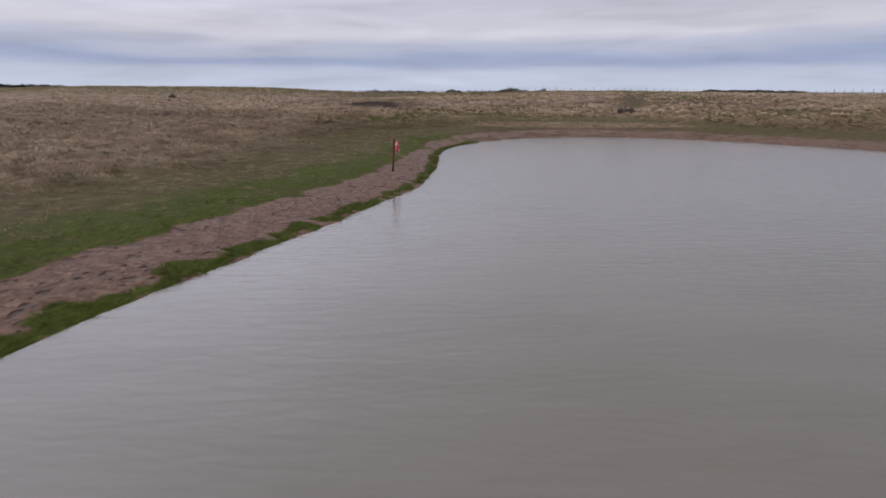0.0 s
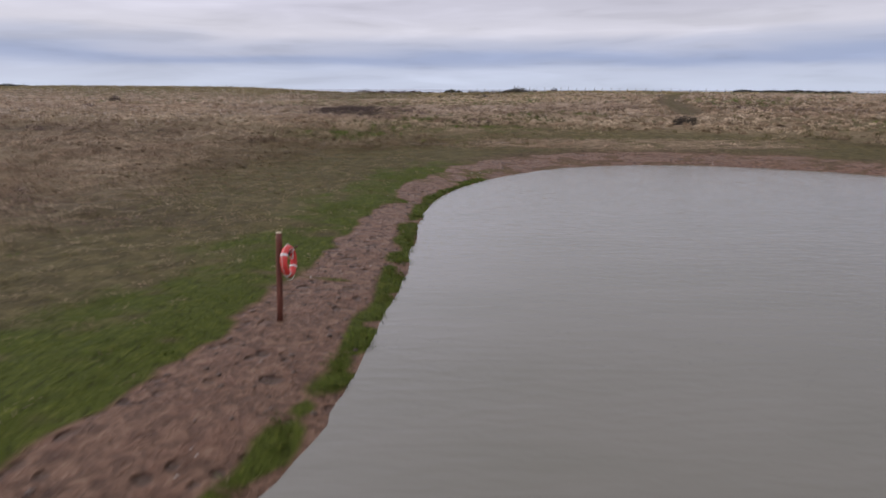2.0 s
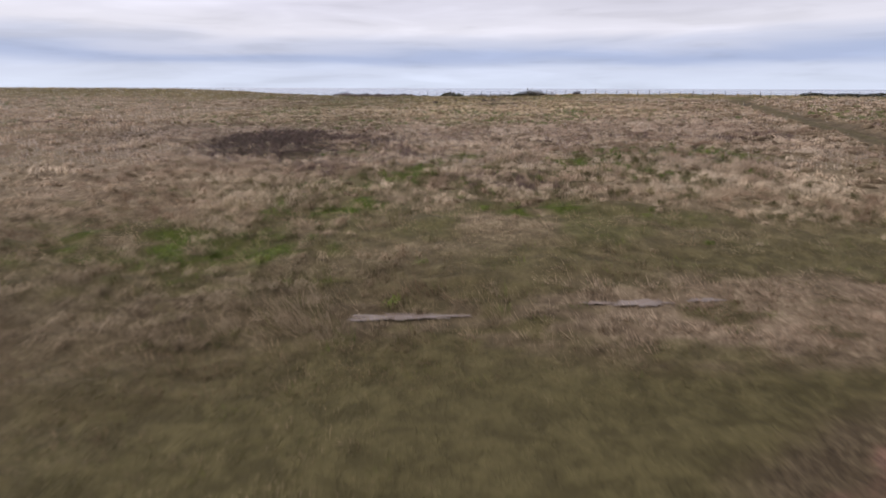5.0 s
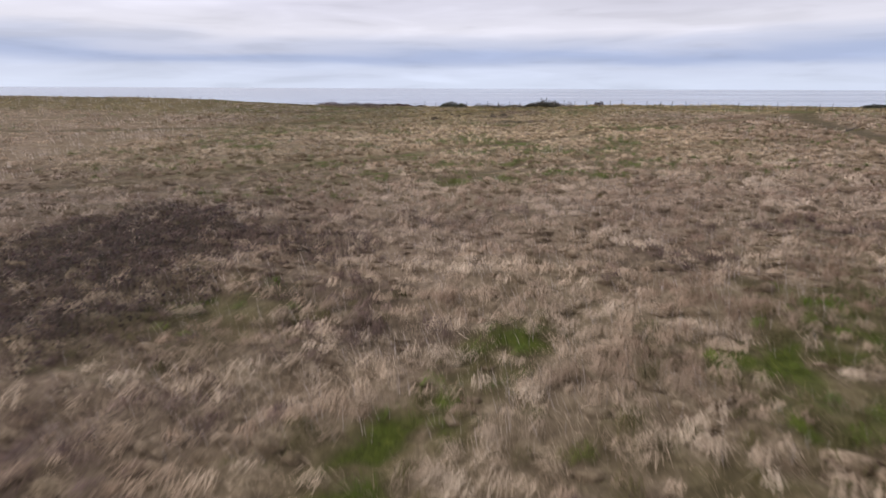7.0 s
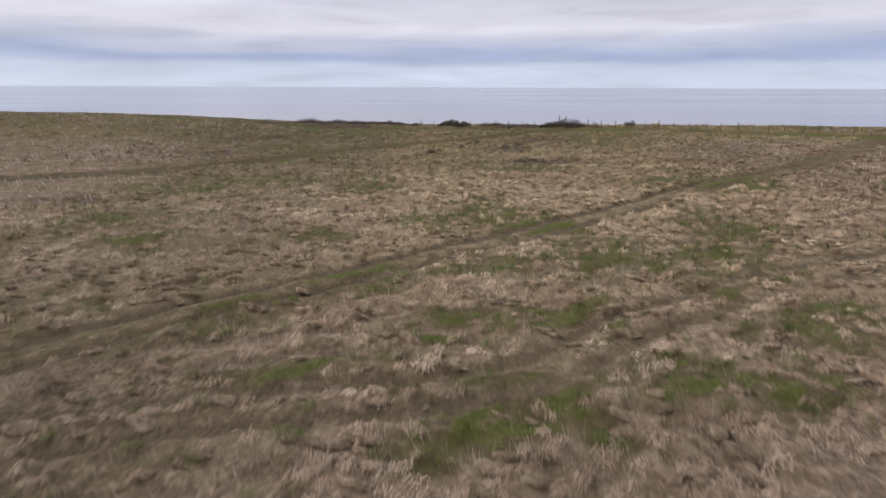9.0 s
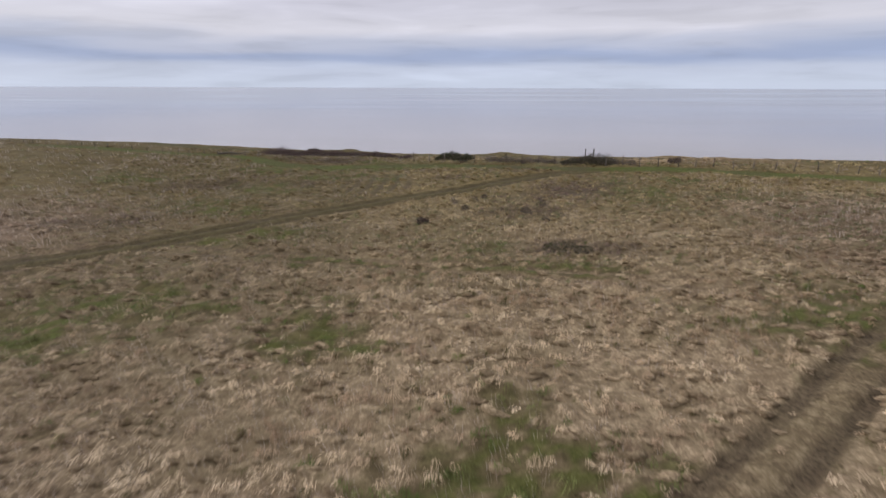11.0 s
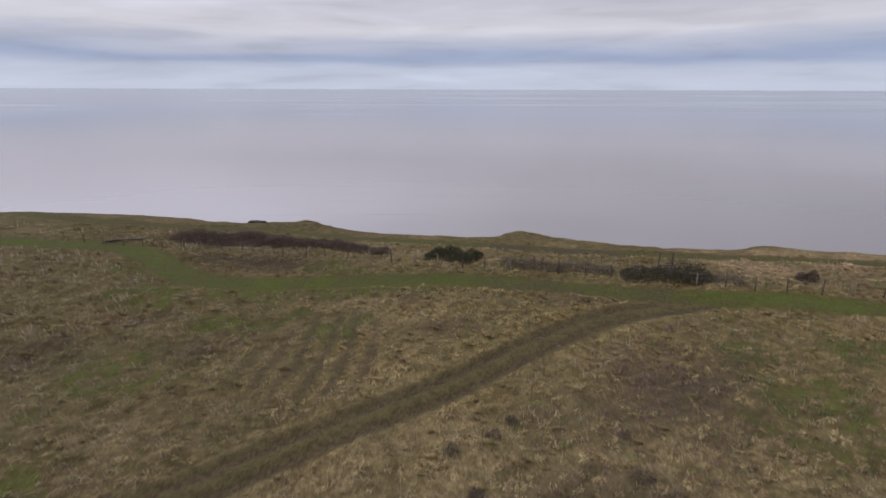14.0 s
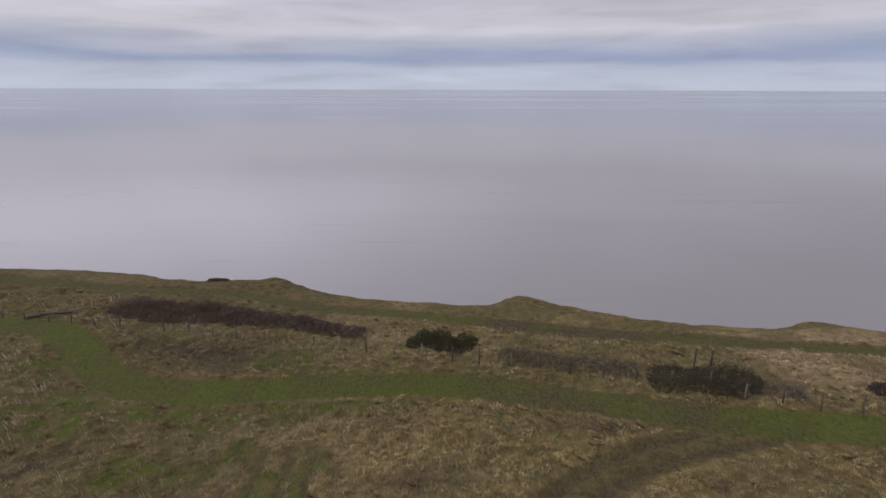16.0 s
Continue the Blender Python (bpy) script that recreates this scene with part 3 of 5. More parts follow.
def plain_material(name, dark_, light_, scale=(1, 1, 1), size=6.0, rough=0.8, relief=0.3, depth=0.01, spec=0.3):
    m, t, bsdf = material(name)
    n = noise_tex(t, coords(t, scale), size, 6, 0.65, 0.4)
    base = ramp(t, n, [(0.3, dark_), (0.7, light_)])
    info = t.nodes.new("ShaderNodeObjectInfo")
    base = mix(t, 1.0, base, ramp(t, info.outputs["Random"], [(0, grey(0.82)), (1, grey(1.12))], "LINEAR"), "MULTIPLY")
    link(t, base, bsdf.inputs["Base Color"])
    bsdf.inputs["Roughness"].default_value = rough
    bsdf.inputs["Specular IOR Level"].default_value = spec
    bump(t, bsdf, n, relief, depth)
    return m


GROUND = ground_material()
BLADE = blade_material()
LEAF = blade_material("shrub_leaves", 0.12, 0.0)
POND = water_material("murky_pond_water", (0.108, 0.098, 0.076), 0.05, (1.2, 4.2, 1), 0.34, 0.065, 0.5, (0.120, 0.108, 0.087), 1.0)
PUDDLE = water_material("muddy_puddle_water", (0.17, 0.128, 0.105), 0.3, (3, 6, 1), 0.3, 0.03, 0.5, (0.12, 0.088, 0.07), 0.2)
SEA = water_material("silty_sea_water", (0.190, 0.173, 0.180), 0.11, (0.012, 0.06, 1), 0.10, 0.5, 1.0, (0.212, 0.190, 0.193), 0.5, 0.35)
POST_WOOD = plain_material("stained_post_wood", (0.060, 0.020, 0.013), (0.15, 0.052, 0.034), (9, 9, 0.8), 3.0, 0.7, 0.4, 0.006)
END_GRAIN = plain_material("sawn_end_grain", (0.30, 0.23, 0.15), (0.48, 0.39, 0.27), (6, 6, 6), 5.0, 0.85, 0.3, 0.003)
GREY_WOOD = plain_material("weathered_grey_wood", (0.10, 0.08, 0.066), (0.25, 0.21, 0.17), (8, 8, 0.9), 3.0, 0.85, 0.5, 0.008)
DARK_WOOD = plain_material("tarred_fence_wood", (0.05, 0.04, 0.033), (0.12, 0.098, 0.08), (8, 8, 0.9), 3.0, 0.85, 0.5, 0.008)
BUOY_RED = plain_material("orange_red_plastic", (0.56, 0.030, 0.026), (0.68, 0.050, 0.040), (3, 3, 3), 4.0, 0.42, 0.08, 0.002, 0.5)
BUOY_WHITE = plain_material("white_reflective_tape", (0.62, 0.60, 0.57), (0.80, 0.79, 0.77), (5, 5, 5), 6.0, 0.4, 0.1, 0.001, 0.5)
ROPE = plain_material("dirty_white_rope", (0.45, 0.42, 0.37), (0.70, 0.67, 0.61), (40, 40, 40), 3.0, 0.85, 0.5, 0.003)
STEEL = plain_material("galvanised_wire", (0.18, 0.17, 0.165), (0.32, 0.31, 0.30), (4, 4, 4), 5.0, 0.5, 0.2, 0.001, 0.5)
BLACK_PLASTIC = plain_material("black_plastic", (0.02, 0.02, 0.02), (0.05, 0.047, 0.045), (4, 4, 4), 5.0, 0.5, 0.1, 0.001, 0.5)
STONE = plain_material("pale_flint", (0.20, 0.165, 0.14), (0.42, 0.37, 0.33), (3, 3, 3), 4.0, 0.8, 0.4, 0.01)
CLOD = plain_material("wet_earth_clod", (0.045, 0.030, 0.024), (0.13, 0.088, 0.066), (3, 3, 3), 4.0, 0.75, 0.5, 0.01)


# ---------------------------------------------------------------- building helpers
def mesh_from(name, verts, faces, mat, smooth=False):
    me = bpy.data.meshes.new(name)
    me.from_pydata(verts, [], faces)
    me.materials.append(mat)
    if smooth:
        me.polygons.foreach_set("use_smooth", np.ones(len(me.polygons), bool))
    return me


def fast_mesh(name, verts, faces, mat, smooth=False):
    """A mesh from arrays; all faces have the same number of corners."""
    me = bpy.data.meshes.new(name)
    n, k = faces.shape
    me.vertices.add(len(verts))
    me.vertices.foreach_set("co", np.ascontiguousarray(verts, np.float32).ravel())
    me.loops.add(n * k)
    me.loops.foreach_set("vertex_index", np.ascontiguousarray(faces, np.int32).ravel())
    me.polygons.add(n)
    me.polygons.foreach_set("loop_start", np.arange(0, n * k, k, dtype=np.int32))
    me.polygons.foreach_set("loop_total", np.full(n, k, np.int32))
    me.update(calc_edges=True)
    me.materials.append(mat)
    if smooth:
        me.polygons.foreach_set("use_smooth", np.ones(n, bool))
    return me


def colours(me, name, rgba):
    at = me.attributes.new(name, "FLOAT_COLOR", "POINT")
    at.data.foreach_set("color", np.ascontiguousarray(rgba, np.float32).ravel())


def part(name, me, parent, label=""):
    """A mesh, or a bmesh's mesh, as one object under a thing or a part."""
    ob = new(name, me)
    ob.parent = parent
    return tagged(ob, label)


def finish(bm, name, mat, smooth=True):
    me = bpy.data.meshes.new(name)
    bm.to_mesh(me)
    bm.free()
    me.materials.append(mat)
    if smooth:
        me.polygons.foreach_set("use_smooth", np.ones(len(me.polygons), bool))
    return me


def height(x, y):
    return float(survey(np.array([x]), np.array([y]))[0][0])


def tube(bm, pts, radii, sides=8, cap=True):
    """A round bar along a line of points."""
    rings = []
    for i, p in enumerate(pts):
        p = Vector(p)
        a = Vector(pts[max(i - 1, 0)])
        b = Vector(pts[min(i + 1, len(pts) - 1)])
        way = (b - a).normalized()
        u = way.orthogonal().normalized()
        if abs(way.z) < 0.9:
            u = way.cross(Vector((0, 0, 1))).normalized()
        v = way.cross(u)
        rings.append([bm.verts.new(p + radii[i] * (math.cos(2 * math.pi * k / sides) * u + math.sin(2 * math.pi * k / sides) * v)) for k in range(sides)])
    for r, q in zip(rings[:-1], rings[1:]):
        for k in range(sides):
            bm.faces.new((r[k], r[(k + 1) % sides], q[(k + 1) % sides], q[k]))
    if cap:
        bm.faces.new(rings[0][::-1])
        bm.faces.new(rings[-1])
    return rings


# ---------------------------------------------------------------- ground, pond, sea
def axis(dense_from, dense_to, step, low, high, grow=1.13):
    mid = np.arange(dense_from, dense_to, step)
    out, d = [mid[-1]], step
    while out[-1] < high:
        d *= grow
        out.append(out[-1] + d)
    back, d = [mid[0]], step
    while back[-1] > low:
        d *= grow
        back.append(back[-1] - d)
    return np.concatenate([back[:0:-1], mid, out[1:]])


GRID = {}


def lie(x, y):
    """Height of the ground sheet between its grid points."""
    xs, ys, z = GRID["xs"], GRID["ys"], GRID["z"]
    i, j = np.clip(np.searchsorted(xs, x) - 1, 0, len(xs) - 2), np.clip(np.searchsorted(ys, y) - 1, 0, len(ys) - 2)
    u, v = (x - xs[i]) / (xs[i + 1] - xs[i]), (y - ys[j]) / (ys[j + 1] - ys[j])
    return (z[j, i] * (1 - u) + z[j, i + 1] * u) * (1 - v) + (z[j + 1, i] * (1 - u) + z[j + 1, i + 1] * u) * v


def build_ground():
    xs = axis(-26, 30, 0.34, -3800, 3800, 1.10)
    ys = axis(6, 214, 0.31, -2500, 1200, 1.10)
    gx, gy = np.meshgrid(xs, ys)
    z, mud, green, dark, short, sd, ed = survey(gx.ravel(), gy.ravel())
    verts = np.stack([gx.ravel(), gy.ravel(), z], 1)
    nx, ny = len(xs), len(ys)
    i = (np.arange(ny - 1)[:, None] * nx + np.arange(nx - 1)[None]).ravel()
    faces = np.stack([i, i + 1, i + nx + 1, i + nx], 1)
    me = fast_mesh("ground", verts, faces, GROUND, True)
    thin = green * (1 - 0.3 * wild(gy.ravel()) * (1 - np.clip(short * 1.6, 0, 1)))
    colours(me, "cover", np.stack([mud, thin, dark, short], 1))
    colours(me, "tone", np.concatenate([tone(gx.ravel(), gy.ravel()), wild(gy.ravel())[:, None]], 1))
    GRID.update(xs=xs, ys=ys, z=z.reshape(ny, nx))
    return tagged(new("ground", me), "rough coastal grassland with bare mud round the pond", "ground", kind="structure")


build_ground()


def sheet(name, x0, x1, y0, y1, z, nx, ny, mat):
    xs, ys = np.linspace(x0, x1, nx), np.linspace(y0, y1, ny)
    gx, gy = np.meshgrid(xs, ys)
    verts = np.stack([gx.ravel(), gy.ravel(), np.full(gx.size, z)], 1)
    i = (np.arange(ny - 1)[:, None] * nx + np.arange(nx - 1)[None]).ravel()
    return new(name, fast_mesh(name, verts, np.stack([i, i + 1, i + nx + 1, i + nx], 1), mat))


tagged(sheet("water_pond", -12, 46, -24, 60, 0.0, 30, 40, POND), "grey-brown murky pond water with small ripples", "water", kind="structure")


def puddle(px, py, rx, ry, level, seed):
    """A thin sheet of rainwater with a ragged rim."""
    r = random.Random(seed)
    n = 96
    wave = [(r.uniform(0.08, 0.2), r.uniform(0, 6.3), k) for k in (3, 5, 8, 13)]
    rim = []
    for i in range(n):
        a = 2 * math.pi * i / n
        s = 1 + sum(h * math.sin(k * a + p) for h, p, k in wave)
        rim.append((px + rx * s * math.cos(a), py + ry * s * math.sin(a) + 0.05 * rx * math.cos(a), level))
    verts = [(px, py, level)] + rim
    faces = [(0, 1 + i, 1 + (i + 1) % n) for i in range(n)]
    tagged(new("water_puddle", mesh_from("water_puddle", verts, faces, PUDDLE)), "shallow grey rain puddle in the worn grass", "water", kind="structure")


for k, p in enumerate(PUDDLES):
    puddle(*p, 70 + k)
tagged(sheet("water_sea", -4800, 4800, 150, 4990, SEA_LEVEL, 40, 40, SEA), "calm silty grey sea reaching the horizon", "water", kind="structure")

# ---------------------------------------------------------------- grass
WIND = np.array([-0.82, -0.42])
STRAW = np.array([[0.165, 0.115, 0.080], [0.24, 0.178, 0.126], [0.305, 0.236, 0.170], [0.35, 0.278, 0.204], [0.40, 0.326, 0.246]])
LUSH = np.array([[0.052, 0.074, 0.008], [0.064, 0.088, 0.010], [0.038, 0.055, 0.007], [0.090, 0.090, 0.019]])
FRESH = np.array([[0.082, 0.115, 0.014], [0.108, 0.132, 0.022], [0.064, 0.090, 0.011]])
WILD_GREEN = np.array([[0.110, 0.136, 0.036], [0.092, 0.117, 0.030], [0.152, 0.160, 0.056], [0.130, 0.126, 0.043]])
OLIVE = np.array([[0.094, 0.078, 0.028], [0.069, 0.060, 0.020], [0.126, 0.102, 0.045]])
RUSSET = np.array([[0.13, 0.085, 0.068], [0.09, 0.058, 0.048], [0.19, 0.13, 0.10]])


def grass(name, x0, x1, y0, y1, tussocks, blades, length, width, keep=None, label="", seed=1, spread=0.2, drape=0.0, stalk=None):
    """Tussocks over a stretch of the field: tussocks to a square metre, blades to a tussock, all leaning with the wind."""
    r = np.random.RandomState(seed)
    n = int((x1 - x0) * (y1 - y0) * tussocks)
    x, y = r.uniform(x0, x1, n), r.uniform(y0, y1, n)
    z, mud, green, dark, short, sd, ed = survey(x, y)
    chance = (1 - mud) * (0.55 + 0.45 * ease(fbm(x / 1.3, y / 1.3, 2, 2), 0.3, 0.6))
    ok = (r.rand(n) < chance) & (mud < 0.4) & (ed > -1.5) & (sd > -0.05)
    if drape:
        ok &= (r.rand(n) > 0.97 * ease(short, 0.12, 0.42)) & (r.rand(n) > np.where(y < 90, 0.72, 0.5) * green)
    if stalk is not None:
        ok &= (r.rand(n) > ease(short, 0.1, 0.4)) & (r.rand(n) > 0.9 * dark) & (r.rand(n) > 0.9 * green)
    if keep is not None:
        ok &= keep(x, y, sd, ed)
    x, y, green, dark, short, sd = (a[ok] for a in (x, y, green, dark, short, sd))
    n = len(x)
    size = (0.55 + 0.75 * r.rand(n)) * (1 - 0.72 * short) * (0.75 + 0.5 * fbm(x / 3.0, y / 3.0, 7, 2))
    pick = r.randint(0, 60, n)
    pale = np.clip(1.9 * fbm(x / 2.4, y / 1.7, 10, 3) - 0.48 + 0.34 * (r.rand(n) - 0.5), 0, 1) * (len(STRAW) - 1)
    lo = np.minimum(pale.astype(int), len(STRAW) - 2)
    tint = STRAW[lo] * (1 - (pale - lo))[:, None] + STRAW[lo + 1] * (pale - lo)[:, None]
    g = r.rand(n)
    is_green = g < green * np.where((y > 88) & (drape > 0), 0.95, 1.0)
    mid = is_green & (r.rand(n) > np.where(y > 95, (green - 0.05) * 2.2, (green - 0.25) * 1.5))
    tint[is_green] = LUSH[pick[is_green] % len(LUSH)]
    fresh = is_green & (y > 63) & (r.rand(n) < 1 - 0.7 * wild(y))
    tint[fresh] = FRESH[pick[fresh] % len(FRESH)]
    far_green = is_green & (r.rand(n) < wild(y))
    tint[far_green] = WILD_GREEN[pick[far_green] % len(WILD_GREEN)]
    tint[mid] = OLIVE[pick[mid] % len(OLIVE)]
    rus = r.rand(n) < dark * 0.95
    tint[rus] = RUSSET[pick[rus] % len(RUSSET)]
    tint *= ((0.70 + 0.60 * fbm(x / 0.8, y / 0.8, 4, 2)) * (0.92 + 0.16 * r.rand(n)))[:, None] * np.where((is_green | rus)[:, None], 1.0, tone(x, y))
    if stalk is not None:
        tint = np.array(stalk)[None] * (0.75 + 0.5 * r.rand(n))[:, None] * np.clip(tone(x, y), 1.08, 1.2)
    # blades
    t = np.repeat(np.arange(n), blades)
    m = len(t)
    ang = r.uniform(0, 2 * np.pi, m)
    rad = spread * np.sqrt(r.rand(m)) * (0.5 + 0.5 * size[t])
    # each tussock is combed one way by the wind: a narrow lock, swung round slowly over the field
    comb = np.interp(y, [60, 100, 130, 150, 190], [-2.55, -2.10, -2.0, -2.35, -2.7]) + r.normal(0, 0.4, n) + 1.3 * (fbm(x / 5.0, y / 5.0, 1, 2) - 0.5)
    ca, sa = np.cos(comb)[t], np.sin(comb)[t]
    if drape:
        along, across = 0.85 * rad * np.cos(ang), 0.6 * rad * np.sin(ang)
        bx, by = x[t] + along * ca - across * sa, y[t] + along * sa + across * ca
    else:
        bx, by = x[t] + rad * np.cos(ang), y[t] + rad * np.sin(ang)
    bz = lie(bx, by) - 0.02
    out = np.stack([np.cos(ang), np.sin(ang)], 1)
    way = out * (0.45 + 0.3 * r.rand(m))[:, None] + WIND * (0.55 + 0.5 * r.rand(m))[:, None]
    if stalk is not None:
        way = way * 0.32
    lng = length * size[t] * (0.6 + 0.6 * r.rand(m))
    root = np.stack([bx, by, bz], 1)
    a2 = r.uniform(0, np.pi, m)
    half = 0.5 * width * (0.6 + 0.8 * r.rand(m))
    if drape:
        # long blades that arch over and hang down the lee side
        turn = comb[t] + r.normal(0, 0.38, m)
        fall = np.stack([np.cos(turn), np.sin(turn)], 1)
        rise = lng * (0.42 + 0.25 * r.rand(m))
        reach = lng * (0.55 + 0.35 * r.rand(m)) * drape
        mid = root + np.stack([fall[:, 0] * reach * 0.38, fall[:, 1] * reach * 0.38, rise], 1)
        tip = root + np.stack([fall[:, 0] * reach, fall[:, 1] * reach, rise * (0.15 + 0.5 * r.rand(m))], 1)
        off = np.stack([-fall[:, 1] * half, fall[:, 0] * half, 0 * half], 1)
        verts = np.stack([root, mid - off, tip, mid + off], 1).reshape(-1, 3)
        k = np.arange(m)[:, None] * 4
        faces = np.concatenate([k + np.array([[0, 1, 3]]), k + np.array([[1, 2, 3]])], 1).reshape(-1, 3)
        corners = 4
    else:
        lean = np.hypot(way[:, 0], way[:, 1])
        norm = np.sqrt(1 + lean ** 2)
        tip = np.stack([bx + way[:, 0] / norm * lng, by + way[:, 1] / norm * lng, bz + lng / norm], 1)
        off = np.stack([np.cos(a2) * half, np.sin(a2) * half, 0 * half], 1)
        verts = np.stack([root - off, root + off, tip], 1).reshape(-1, 3)
        faces = np.arange(3 * m).reshape(-1, 3)
        corners = 3
    # a tussock is lit as one soft cushion: faces turned up and out, normals that follow its dome and the lie of the land
    tri = faces.reshape(m, -1, 3)
    last = verts[tri[:, -1]]
    facing = np.cross(last[:, 1] - last[:, 0], last[:, 2] - last[:, 0]) @ np.array([0.0, -0.6, 1.0])
    tri = np.where((facing < 0)[:, None, None], tri[:, :, ::-1], tri)
    me = fast_mesh(name, verts, tri.reshape(-1, 3), BLADE, True)
    gx, gy = (lie(x + 0.35, y) - lie(x - 0.35, y)) / 0.7, (lie(x, y + 0.35) - lie(x, y - 0.35)) / 0.7
    dome = (verts.reshape(m, corners, 3)[:, :, :2] - np.stack([x, y], 1)[t][:, None, :]) / (1.6 * spread)
    nrm = np.ones((m, corners, 3))
    nrm[:, :, 0] = -1.3 * gx[t][:, None] + 0.75 * np.clip(dome[:, :, 0], -1.2, 1.2) + 0.25 * r.normal(0, 1, m)[:, None]
    nrm[:, :, 1] = -1.3 * gy[t][:, None] + 0.75 * np.clip(dome[:, :, 1], -1.2, 1.2) + 0.25 * r.normal(0, 1, m)[:, None]
    nrm /= np.linalg.norm(nrm, axis=2)[:, :, None]
    me.attributes.new("custom_normal", "FLOAT_VECTOR", "POINT").data.foreach_set("vector", np.ascontiguousarray(nrm, np.float32).ravel())
    col = np.ones((m, corners, 4), np.float32)
    col[:, :, :3] = (tint[t] * (0.88 + 0.24 * r.rand(m))[:, None])[:, None, :]
    # old blades bleach from the tip down; root shade is put into the colour
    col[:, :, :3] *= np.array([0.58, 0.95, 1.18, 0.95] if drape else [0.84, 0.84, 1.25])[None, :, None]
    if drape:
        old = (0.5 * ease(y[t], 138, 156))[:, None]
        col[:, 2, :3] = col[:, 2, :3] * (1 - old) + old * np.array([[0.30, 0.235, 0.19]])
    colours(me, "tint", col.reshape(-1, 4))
    return tagged(new(name, me), label, "grass", kind="stuff")


def verge_only(x, y, sd, ed):
    return (sd < 1.5) & (x < 4) & (y < 52)


def off_verge(x, y, sd, ed):
    return sd > 1.0


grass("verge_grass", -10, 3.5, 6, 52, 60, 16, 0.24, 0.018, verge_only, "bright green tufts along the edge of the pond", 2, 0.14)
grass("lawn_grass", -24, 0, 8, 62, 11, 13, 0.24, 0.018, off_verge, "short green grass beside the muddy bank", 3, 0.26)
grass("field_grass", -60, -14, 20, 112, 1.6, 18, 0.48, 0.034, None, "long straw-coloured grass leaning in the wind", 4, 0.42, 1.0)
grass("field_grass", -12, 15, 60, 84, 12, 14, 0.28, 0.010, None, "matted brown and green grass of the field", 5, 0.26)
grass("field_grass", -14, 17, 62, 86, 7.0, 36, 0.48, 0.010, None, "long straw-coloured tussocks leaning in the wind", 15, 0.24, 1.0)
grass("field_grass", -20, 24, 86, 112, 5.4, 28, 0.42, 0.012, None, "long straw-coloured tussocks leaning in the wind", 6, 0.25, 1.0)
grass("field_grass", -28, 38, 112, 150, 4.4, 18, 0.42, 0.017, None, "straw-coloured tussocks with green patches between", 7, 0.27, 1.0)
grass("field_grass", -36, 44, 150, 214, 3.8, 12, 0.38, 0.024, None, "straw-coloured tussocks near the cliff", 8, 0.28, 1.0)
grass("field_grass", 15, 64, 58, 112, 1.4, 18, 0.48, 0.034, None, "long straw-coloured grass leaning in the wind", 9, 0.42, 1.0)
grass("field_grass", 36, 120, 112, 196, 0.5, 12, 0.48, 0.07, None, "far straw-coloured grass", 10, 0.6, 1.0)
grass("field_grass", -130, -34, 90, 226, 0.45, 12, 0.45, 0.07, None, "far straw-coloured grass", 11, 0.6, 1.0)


def off_tracks(x, y, sd, ed):
    ok = np.ones(x.shape, bool)
    for line, room in ((RUTS, 2.3), (DRIVE, 2.3), (FURROW, 1.7), (OLD_TRACK, 1.5), (MOWN, 2.6)):
        ok &= distance(x, y, line, False, 8)[0] > room
    return ok


STALK = (0.36, 0.295, 0.255)
grass("dry_stalks", -22, 28, 79, 150, 5, 4, 0.50, 0.010, off_tracks, "thin pale seed stalks standing in the grass", 81, 0.3, 0.0, STALK)
grass("dry_stalks", -40, 46, 150, 200, 6, 4, 0.42, 0.013, off_tracks, "thin pale seed stalks standing in the grass", 82, 0.3, 0.0, STALK)
grass("dry_stalks", -110, -22, 70, 205, 0.6, 4, 0.50, 0.05, off_tracks, "thin pale seed stalks far out in the grass", 83, 0.5, 0.0, STALK)
grass("dry_stalks", 28, 110, 84, 180, 0.6, 4, 0.50, 0.05, off_tracks, "thin pale seed stalks far out in the grass", 84, 0.5, 0.0, STALK)


def worn_tufts(x, y, sd, ed):
    return fbm(x / 0.45, y / 0.22, 6, 2) > 0.5


grass("field_grass", -4.5, 8.5, 61.6, 65.0, 16, 14, 0.62, 0.014, worn_tufts, "pale wet straw tufts round the puddles", 12, 0.16)
grass("field_grass", 3, 28, 61.2, 66, 7, 14, 0.30, 0.016, None, "bleached straw along the wet edge behind the pond", 13, 0.24)


